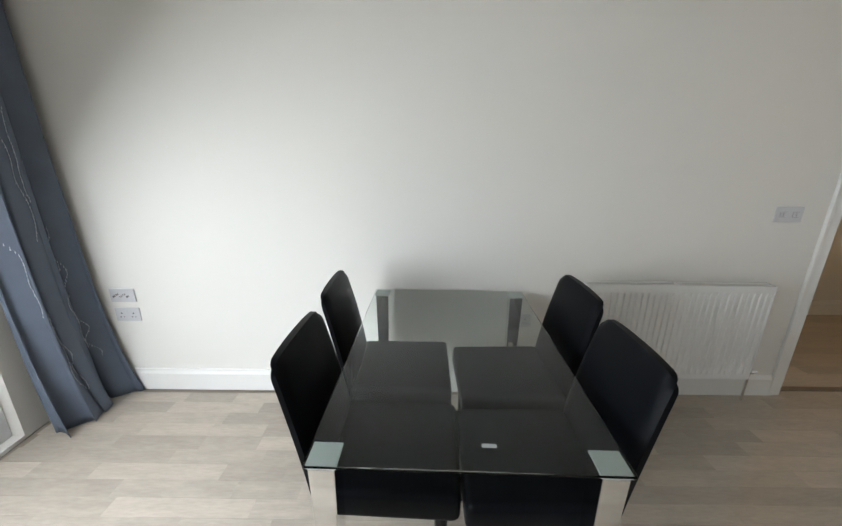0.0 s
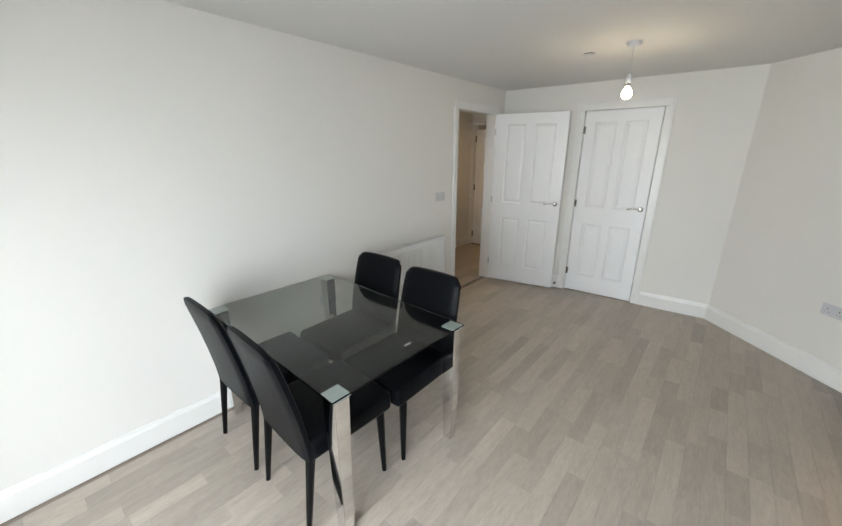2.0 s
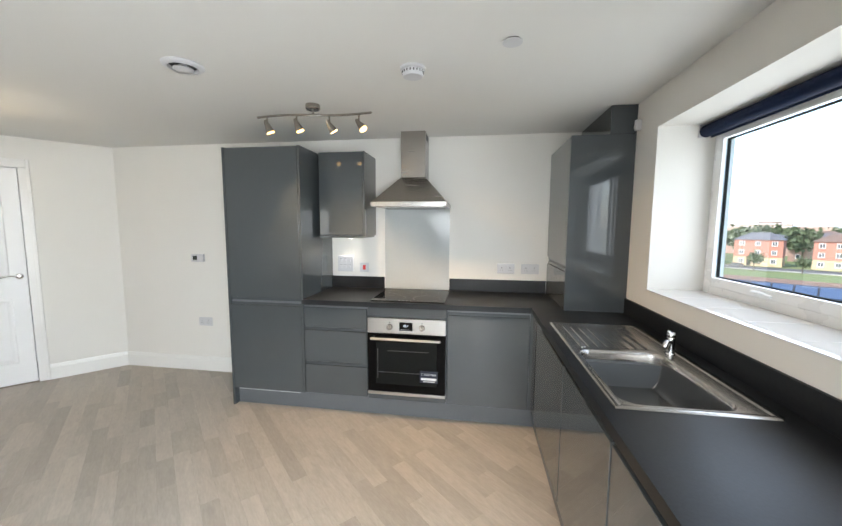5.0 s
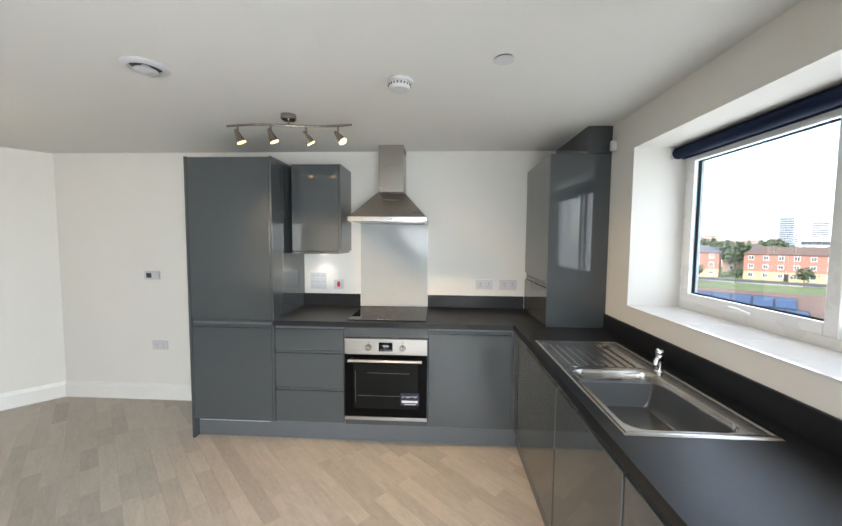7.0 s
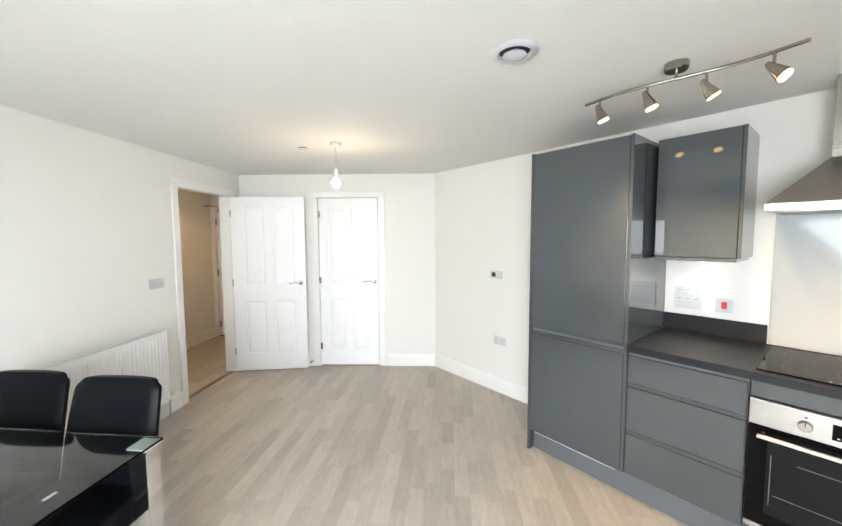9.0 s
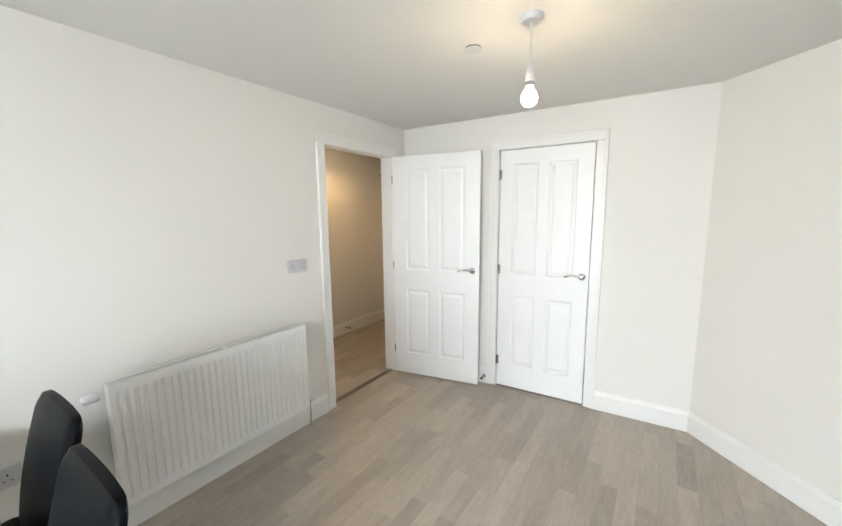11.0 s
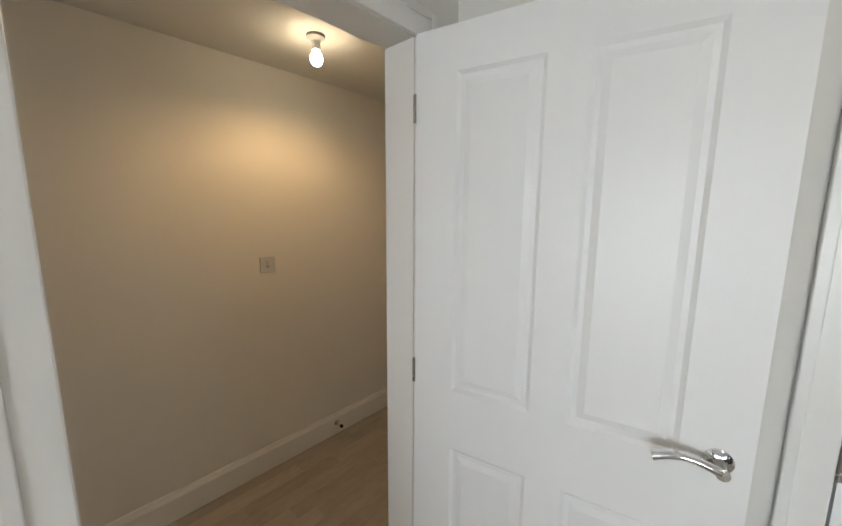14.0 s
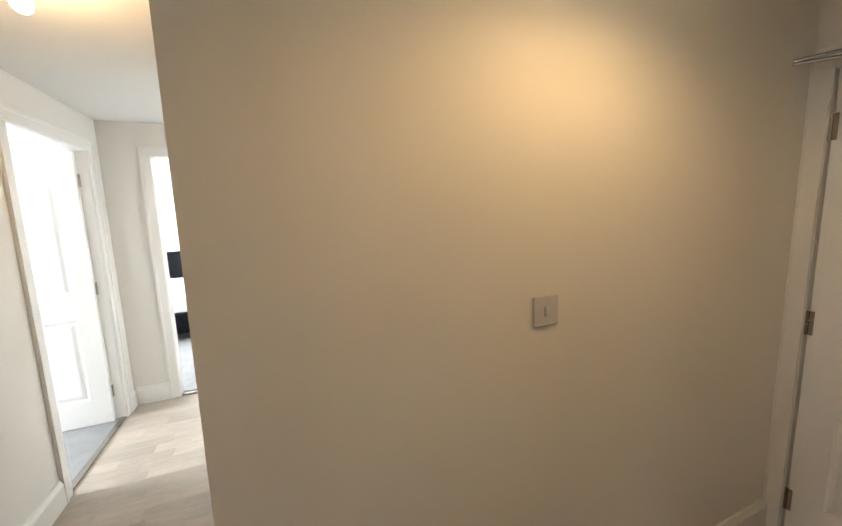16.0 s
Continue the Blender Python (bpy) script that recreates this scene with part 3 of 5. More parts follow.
for x0, x1 in ((0.895, 1.488), (1.494, 2.09), (2.096, 2.60), (2.606, 3.0)):
    u = thing("base_unit", at(ME, x0, 0), "grey high-gloss base unit under the sink run", "cabinet", "units under the window")
    w = x1 - x0
    part("body", boxes((0, w, -0.564, -0.004, 0.15, 0.70), (0, 0.018, -0.564, -0.004, 0.70, 0.875), (w - 0.018, w, -0.564, -0.004, 0.70, 0.875)), GREY_EDGE, u)
    front(u, "door", 0.003, w - 0.003, 0.152, 0.858, y=-0.585, pull="top")
solid("corner_panel", boxes((0.605, 0.892, -0.583, -0.565, 0.15, 0.872), bevel=0.001), SILVER_GREY, ME, "grey filler panel in the corner of the units", "panel")

# worktop with an opening for the sink
WT0, WT1 = 0.877, 0.915
SK = (1.0, 2.03, -0.555, -0.085)
bm = bmesh.new()
box(0.0, 3.02, -0.07, -0.003, WT0, WT1, 0.0, bm)
box(0.0, SK[0] + 0.02, -0.60, -0.0702, WT0, WT1, 0.0, bm)
box(SK[1] - 0.02, 3.02, -0.60, -0.0702, WT0, WT1, 0.0, bm)
box(SK[0] + 0.0202, SK[1] - 0.0202, -0.60, SK[2] + 0.02, WT0, WT1, 0.0, bm)
for v in bm.verts:
    v.co = at(MK, SE, 0, 0, -90) @ v.co
k = MK.inverted()
for v in bm.verts:
    v.co = k @ v.co
box(2.318, SE - 0.6002, -0.625, -0.003, WT0, WT1, 0.0, bm)
worktop = solid("worktop", bm, WORKTOP, MK, "dark slate-effect laminate worktop turning a corner", "worktop")
solid("upstand", boxes((2.318, 2.818, -0.014, -0.001, WT1 + 0.0005, 1.022), bevel=0.001), WORKTOP, MK, "short dark laminate upstand beside the tall cabinet", "upstand")
solid("upstand", boxes((3.414, SE - 0.398, -0.014, -0.001, WT1 + 0.0005, 1.022), bevel=0.001), WORKTOP, MK, "dark laminate upstand along the kitchen wall", "upstand")
solid("upstand", boxes((0.662, 2.80, -0.014, -0.001, WT1 + 0.0005, 1.015), bevel=0.001), WORKTOP, ME, "dark laminate upstand under the window", "upstand")

hob = thing("hob", at(MK, 2.848, 0, WT1), "black ceramic glass hob set in the worktop", "hob")
part("glass", box(0, 0.575, -0.578, -0.06, 0.0, 0.006, 0.002), BLACKG, hob)
zone = material("hob_marking", (0.05, 0.05, 0.05), 0.3)
for x, y, r in ((0.16, -0.44, 0.09), (0.42, -0.44, 0.105), (0.16, -0.19, 0.105), (0.42, -0.19, 0.075)):
    bm = bmesh.new()
    pts = [(r * math.cos(a), r * math.sin(a), 0.0063) for a in np.linspace(0, 2 * math.pi, 49)]
    for p, q in zip(pts, pts[1:]):
        bm.faces.new([bm.verts.new(v) for v in (p, q, (q[0] * 0.975, q[1] * 0.975, q[2]), (p[0] * 0.975, p[1] * 0.975, p[2]))])
    part("cooking_zone", bm, zone, hob, m=pose(x, y, 0))
part("touch_marks", boxes(*[(0.22 + 0.03 * i, 0.23 + 0.03 * i, -0.56, -0.555, 0.0062, 0.0066) for i in range(5)]), WHITETXT, hob)

solid("splashback", boxes((2.824, 3.410, -0.008, -0.001, WT1 + 0.001, 1.652), bevel=0.001), SPLASH, MK, "pale grey glass splashback behind the hob", "splashback")

hood = thing("cooker_hood", at(MK, 2.828, 0, 1.64), "brushed steel chimney cooker hood", "cooker hood")
bm = bmesh.new()
lo = [(0.004, -0.47), (0.586, -0.47), (0.586, -0.002), (0.004, -0.002)]
hi = [(0.186, -0.228), (0.395, -0.228), (0.395, -0.002), (0.186, -0.002)]
a = [bm.verts.new((x, y, 0.034)) for x, y in lo]
b = [bm.verts.new((x, y, 0.245)) for x, y in hi]
bm.faces.new(a[::-1])
bm.faces.new(b)
for i in range(4):
    bm.faces.new((a[i], a[(i + 1) % 4], b[(i + 1) % 4], b[i]))
part("canopy", bm, STEEL, hood)
part("chimney", box(0.189, 0.392, -0.225, -0.002, 0.246, 0.619, 0.0015), STEEL, hood)
lip = part("lip", boxes((0, 0.590, -0.474, -0.002, 0.0, 0.033), bevel=0.002), STEEL_FRONT, hood, "bright steel front lip")
for i in range(5):
    part("button", lathe([(0.005, 0), (0.005, 0.003), (0, 0.003)], pose(0.25 + 0.02 * i, -0.4742, 0.017, 90), 12), CHROME, lip)
part("grease_filter", boxes((0.03, 0.56, -0.45, -0.03, -0.006, -0.0005)), STEEL, hood)
part("vent_slots", boxes(*[(0.3922, 0.3932, -0.17 + 0.02 * i, -0.16 + 0.02 * i, 0.56, 0.60) for i in range(6)]), BLACKP, hood)

wu = thing("wall_cabinet", at(MK, 2.345, 0, 1.405), "grey high-gloss wall cabinet with one door", "cabinet")
part("body", boxes((0.0, 0.376, -0.318, -0.002, 0.0, 0.682)), GREY_EDGE, wu)
part("side_panel", box(0.377, 0.393, -0.338, -0.002, 0.0, 0.682, 0.001), SILVER_GREY, wu)
part("base_panel", box(0.0, 0.376, -0.338, -0.002, -0.018, -0.0005, 0.001), SILVER_GREY, wu)
front(wu, "door", 0.002, 0.375, 0.004, 0.680, y=-0.338)
ul = thing("cabinet_light", at(MK, 2.53, -0.10, 1.386), "small round light under the wall cabinet", "light")
part("ring", lathe([(0.032, -0.010), (0.034, -0.004), (0.034, 0.0005)], None, 24), STEEL, ul, smooth=True)
part("lens", lathe([(0.024, -0.0115), (0.024, -0.0102)], None, 24), glowing("lit_lens", (1.0, 0.93, 0.80), 4), ul, "lit lens")
lamp("cabinet_light_beam", "SPOT", at(MK, 2.50, -0.075, 1.372) @ pose(0, 0, 0, -12, 0, 0), 0.5, (1.0, 0.92, 0.80), spot=110, radius=0.02)

tower = thing("boiler_cupboard", at(ME, 0.0, 0, WT1 + 0.0005), "grey high-gloss cupboard standing on the worktop in the corner", "cabinet")
part("side_panel", box(0.640, 0.658, -0.396, -0.002, 0.0, 1.165, 0.001), SILVER_GREY, tower)
part("body", boxes((0.003, 0.639, -0.376, -0.004, 0.0, 1.165)), GREY_EDGE, tower)
front(tower, "upper_door", 0.02, 0.638, 0.30, 1.162, y=-0.396, pull="bottom")
front(tower, "lower_door", 0.02, 0.638, 0.004, 0.285, y=-0.396, pull="top")
part("top_filler", box(0.003, 0.660, -0.16, -0.002, 1.166, H - WT1 - 0.001, 0.001), SILVER_GREY, tower)

# sink with drainer, bowl and tap
sink = thing("sink", at(ME, SK[0], 0, WT1), "inset stainless steel sink with ribbed drainer", "sink")
W, D0, D1 = SK[1] - SK[0], SK[2], SK[3]
BX0, BX1, BY0, BY1 = 0.475, W - 0.035, D0 + 0.032, D1 - 0.082
NX, NY = 320, 160
bm = bmesh.new()


def bowl_depth(x, y):
    ex, ey = min(x - BX0, BX1 - x), min(y - BY0, BY1 - y)
    r = 0.06
    if ex <= 0 or ey <= 0:
        e = 0.0
    elif ex < r and ey < r:
        e = max(0.0, r - math.hypot(r - ex, r - ey))
    else:
        e = min(ex, ey)
    f = min(1.0, e / 0.045)
    z = -0.150 * (1 - (1 - f) ** 3.2) - 0.008 * min(1.0, e / 0.15) if e > 0 else 0.0
    if x < BX0 - 0.03:
        u, v = (x - 0.06) / (BX0 - 0.09), (y - D0 - 0.05) / (D1 - D0 - 0.13)
        if 0 < u < 1 and 0 < v < 1:
            z -= 0.006 * min(1, u * 12, (1 - u) * 12, v * 8, (1 - v) * 8)
            z += 0.0045 * max(0.0, math.sin(v * 8 * 2 * math.pi)) ** 6 * min(1, u * 8, (1 - u) * 8)
    edge = min(x, W - x, y - D0, D1 - y)
    return z + 0.004 + 0.0025 * max(0, 1 - abs(edge - 0.012) / 0.012) - (0.0035 if edge < 0.002 else 0)


grid = [[bm.verts.new((W * i / NX, D0 + (D1 - D0) * j / NY, bowl_depth(W * i / NX, D0 + (D1 - D0) * j / NY))) for j in range(NY + 1)] for i in range(NX + 1)]
for i in range(NX):
    for j in range(NY):
        bm.faces.new((grid[i][j], grid[i + 1][j], grid[i + 1][j + 1], grid[i][j + 1]))
ob = part("bowl_and_drainer", bm, SINKM, sink)
for p in ob.data.polygons:
    p.use_smooth = True
wst = part("waste", lathe([(0.042, 0), (0.042, 0.003), (0.034, 0.004), (0.030, 0.001), (0, 0.001)], pose(BX1 - 0.20, BY0 + 0.11, -0.1505), 28), CHROME, sink, "round chrome waste strainer", True)
part("strainer_holes", boxes(*[(BX1 - 0.20 + 0.016 * math.cos(a) - 0.003, BX1 - 0.20 + 0.016 * math.cos(a) + 0.003, BY0 + 0.11 + 0.016 * math.sin(a) - 0.003, BY0 + 0.11 + 0.016 * math.sin(a) + 0.003, -0.1497, -0.1489) for a in np.linspace(0, 5.6, 8)]), BLACKP, wst)
part("overflow", boxes(*[(BX0 + 0.0035, BX0 + 0.0075, -0.352 + 0.016 * i, -0.343 + 0.016 * i, -0.055, -0.032) for i in range(4)]), BLACKP, sink, "dark overflow slots")
part("drainer_waste", lathe([(0.016, 0), (0.016, 0.004), (0, 0.004)], pose(BX0 - 0.05, D0 + 0.07, 0.002), 20), CHROME, sink, smooth=True)
tap = thing("mixer_tap", at(ME, SK[0] + 0.475, -0.128, WT1 + 0.004, 50) @ Matrix.Diagonal((0.74, 0.74, 0.74, 1)), "chrome monobloc mixer tap behind the sink", "tap")
part("body", lathe([(0.027, 0), (0.027, 0.004), (0.0225, 0.008), (0.0205, 0.05), (0.0215, 0.085), (0.0225, 0.102), (0.0215, 0.104)], None, 28), CHROME, tap, smooth=True)
part("cap", lathe([(0.0215, 0.1055), (0.0235, 0.108), (0.0235, 0.124), (0.019, 0.133), (0.0, 0.135)], None, 28), CHROME, tap, smooth=True)
spout = part("spout", tube([(0, -0.012, 0.072), (0, -0.045, 0.084), (0, -0.082, 0.092), (0, -0.102, 0.091), (0, -0.112, 0.083), (0, -0.114, 0.070)], [0.0145, 0.0140, 0.0135, 0.0135, 0.0135, 0.0130], 16), CHROME, tap, smooth=True)
part("aerator", lathe([(0.0115, 0.0), (0.0115, 0.006), (0.0, 0.006)], pose(0, -0.114, 0.063), 16), NICKEL, spout, smooth=True)
part("lever", tube([(0, 0.004, 0.130), (0, -0.018, 0.140), (0, -0.048, 0.150), (0, -0.070, 0.155)], [0.011, 0.009, 0.0075, 0.0065], 12, flat=0.6), CHROME, tap, smooth=True)

# ---- window over the sink ----
wx0, wx1, wz0, wz1 = WIN
WY = 0.295
win = thing("window_1", ME, "white plastic kitchen window with two lights", "window", kind="structure")
def frame_bm(x0, x1, z0, z1, w, y0, y1, bevel=0.004):
    return boxes((x0, x0 + w, y0, y1, z0, z1), (x1 - w, x1, y0, y1, z0, z1), (x0 + w + 0.0003, x1 - w - 0.0003, y0, y1, z0, z0 + w), (x0 + w + 0.0003, x1 - w - 0.0003, y0, y1, z1 - w, z1), bevel=bevel)
part("window_frame", frame_bm(wx0, wx1, wz0, wz1, 0.055, WY, WY + 0.07), UPVC, win)
MUL = wx0 + 0.86
part("mullion", box(MUL, MUL + 0.075, WY + 0.001, WY + 0.069, wz0 + 0.0555, wz1 - 0.0555, 0.004), UPVC, win)
for sx0, sx1 in ((wx0 + 0.048, MUL + 0.008), (MUL + 0.067, wx1 - 0.048)):
    sash = part("sash", frame_bm(sx0, sx1, wz0 + 0.048, wz1 - 0.048, 0.05, WY - 0.018, WY - 0.0005), UPVC, win)
    part("gasket", frame_bm(sx0 + 0.0503, sx1 - 0.0503, wz0 + 0.0983, wz1 - 0.0983, 0.006, WY + 0.004, WY + 0.02, 0), RUBBER, sash)
    pane = part("pane", boxes((sx0 + 0.045, sx1 - 0.045, WY + 0.010, WY + 0.014, wz0 + 0.095, wz1 - 0.095)), GLASS, sash)
    pane.visible_shadow = False
    part("handle", tube([(0.5 * (sx0 + sx1) - 0.05, WY - 0.03, wz0 + 0.072), (0.5 * (sx0 + sx1), WY - 0.036, wz0 + 0.075), (0.5 * (sx0 + sx1) + 0.07, WY - 0.036, wz0 + 0.068)], [0.012, 0.01, 0.007], 10, flat=0.6), UPVC, sash, "white window handle", True)
solid("sill_bed", boxes((wx0 + 0.0005, wx1 - 0.0005, 0.0, WY + 0.0695, wz0 - 0.004, wz0 - 0.0005)), GROUT, ME, "mortar bed under the sill tiles", "sill", kind="structure")

blind = thing("roller_blind", at(ME, 0, 0), "rolled-up navy roller blind at the top of the window", "blind")
part("roll", rod((wx0 + 0.012, WY - 0.055, wz1 - 0.038), (wx1 - 0.012, WY - 0.055, wz1 - 0.040), 0.033, 24), BLIND, blind, smooth=True)
part("hem_bar", box(wx0 + 0.02, wx1 - 0.02, WY - 0.036, WY - 0.026, wz1 - 0.075, wz1 - 0.048, 0.003), BLIND, blind)
for x in (wx0 + 0.002, wx1 - 0.010):
    part("bracket", box(x, x + 0.008, WY - 0.09, WY - 0.02, wz1 - 0.07, wz1 - 0.001, 0.002), PLASTIC, blind)

pir = thing("alarm_sensor", at(ME, 0.695, 0, 2.085), "small white alarm sensor on the wall by the window", "sensor")
part("body", box(0, 0.032, -0.035, -0.0005, 0, 0.065, 0.006), PLASTIC, pir)
part("lens", box(0.005, 0.027, -0.038, -0.0352, 0.008, 0.03, 0.001), material("sensor_lens", (0.45, 0.45, 0.45), 0.3), pir)

# ---- balcony door and curtain ----
bd = thing("window_2", pose(FX, 0.34, 0, 0, 0, 90), "white glazed double balcony door", "window", kind="structure")
part("window_frame", frame_bm(-2.94, -0.44, 0.02, 2.12, 0.06, 0.06, 0.13), UPVC, bd)
for x0, x1 in ((-2.89, -1.70), (-1.68, -0.49)):
    lf = part("leaf", frame_bm(x0, x1, 0.07, 2.07, 0.10, 0.045, 0.0595), UPVC, bd)
    p = part("pane", boxes((x0 + 0.095, x1 - 0.095, 0.05, 0.054, 0.165, 1.975)), GLASS, lf)
    p.visible_shadow = False
part("handle", tube([(-1.72, 0.02, 1.05), (-1.78, 0.0, 1.05), (-1.86, 0.0, 1.05)], 0.009, 10), UPVC, bd, smooth=True)
rail = thing("curtain_rail", pose(FX, 0, 0, 0, 0, 0), "slim white curtain rail above the balcony door", "curtain rail")
part("track", box(0.10, 0.125, -2.5, 0.28, 2.16, 2.185, 0.003), PLASTIC, rail)
for y in (-2.3, -1.1, 0.1):
    part("bracket", box(-0.0, 0.0995, y, y + 0.02, 2.165, 2.18, 0.001), PLASTIC, rail)


def curtain(m, width, height, folds, label):
    """Curtain in deep folds that widens and pools a little on the floor."""
    th = thing("curtain", m, label, "curtain")
    bm = bmesh.new()
    nx, nz = folds * 14, 40
    rows = []
    for j in range(nz + 1):
        v = j / nz
        z = 0.006 + (height - 0.006) * v
        row = []
        for i in range(nx + 1):
            u = i / nx
            ph = 2 * math.pi * folds * u + 0.5 * math.sin(3 * v + 5 * u) + 0.35 * math.sin(9 * u)
            amp = 0.05 * (0.75 + 0.5 * math.sin(2.3 * u * folds + 1.1)) * (1.15 - 0.45 * v)
            flare = 1 + 0.20 * (1 - v) ** 2
            x = (u - 0.15) * width * flare + 0.018 * math.sin(2 * ph) * (1.2 - v) + 0.03 * (1 - v) ** 3 * math.sin(7 * u)
            y = amp * math.sin(ph) + 0.05 * (1 - v) ** 6 * math.sin(4.1 * u * folds) - 0.09 * (1 - v) ** 5
            row.append(bm.verts.new((x, y, z)))
        rows.append(row)
    rows_xyz = [[tuple(v.co) for v in row] for row in rows]
    for a, b in zip(rows, rows[1:]):
        for i in range(nx):
            bm.faces.new((a[i], a[i + 1], b[i + 1], b[i]))
    ob = part("fabric", bm, CURT, th, "slate-blue woven fabric in deep folds")
    for p in ob.data.polygons:
        p.use_smooth = True
    sol = ob.modifiers.new("thick", "SOLIDIFY")
    sol.thickness = 0.003
    # embroidered trailing sprigs in silver thread
    rnd = random.Random(4)
    em = bmesh.new()

    def spot(u, v):
        i, j = min(max(u, 0), 0.999) * nx, min(max(v, 0), 0.999) * nz
        p = Vector(rows_xyz[int(j)][int(i)])
        q = Vector(rows_xyz[int(j)][min(int(i) + 1, nx)])
        r = Vector(rows_xyz[min(int(j) + 1, nz)][int(i)])
        n = (q - p).cross(r - p).normalized()
        return p + (q - p) * (i - int(i)) + (r - p) * (j - int(j)) + n * 0.0045
    for k in range(16):
        u0, v0 = rnd.uniform(0.03, 0.95), rnd.uniform(0.0, 0.75)
        bend, span = rnd.uniform(-0.02, 0.02), rnd.uniform(0.12, 0.26)
        for s in range(26):
            w = s / 25
            u = u0 + bend * math.sin(w * 5) + 0.01 * math.sin(w * 11 + k)
            p, q = spot(u, v0 + span * w), spot(u + 0.0002, v0 + span * (w + 0.03))
            if (q - p).length > 0.002:
                tube([p, q], 0.0011, 5, em)
            if s % 4 == 2:
                lathe([(0.0, -0.003), (0.0042, 0), (0.0, 0.003)], Matrix.Translation(p), 6, em)
    tagged(part("embroidery", em, THREAD, th, "silver embroidered sprigs"), kind="stuff")
    return th


curtain(pose(FX + 0.15, 0.0, 0, 0, 0, 90), 0.62, 2.165, 5, "slate-blue curtain with silver embroidery hanging to the floor")

# ---- dining table and chairs ----
ZT = 0.716
tm = pose(-3.133, -0.465, 0, 0, 0, -5.0)
TW, TL = 0.825, 1.215
table = thing("dining_table", tm, "glass-topped dining table on four polished steel legs", "table")
top = part("glass_top", box(-TW / 2, TW / 2, -TL / 2, TL / 2, ZT - 0.010, ZT, 0.002), TGLASS, table, "clear tempered glass top")
FROST = material("frosted_corner_pad", (0.62, 0.66, 0.65), 0.45)
for sx in (-1, 1):
    for sy in (-1, 1):
        cx, cy = sx * (TW / 2 - 0.045), sy * (TL / 2 - 0.045)
        bm = bmesh.new()
        lo, hi = 0.028, 0.040
        a = [bm.verts.new((cx + p * lo * 0.85, cy + q * lo, 0.001)) for p, q in ((-1, -1), (1, -1), (1, 1), (-1, 1))]
        b = [bm.verts.new((cx + p * hi * 0.85, cy + q * hi, ZT - 0.017)) for p, q in ((-1, -1), (1, -1), (1, 1), (-1, 1))]
        bm.faces.new(a[::-1])
        bm.faces.new(b)
        for i in range(4):
            bm.faces.new((a[i], a[(i + 1) % 4], b[(i + 1) % 4], b[i]))
        bmesh.ops.bevel(bm, geom=bm.edges[:], offset=0.002, segments=2, affect="EDGES")
        leg = part("leg", bm, CHROME, table, "polished steel leg, wider at the top")
        part("corner_pad", box(cx - 0.040, cx + 0.040, cy - 0.040, cy + 0.040, ZT - 0.0165, ZT - 0.0105, 0.001), FROST, leg, "pale plate under the glass corner")
part("maker_mark", boxes((0.045, 0.085, -TL / 2 + 0.075, -TL / 2 + 0.088, ZT + 0.0002, ZT + 0.0006)), material("etched_mark", (0.5, 0.52, 0.52), 0.5), table)


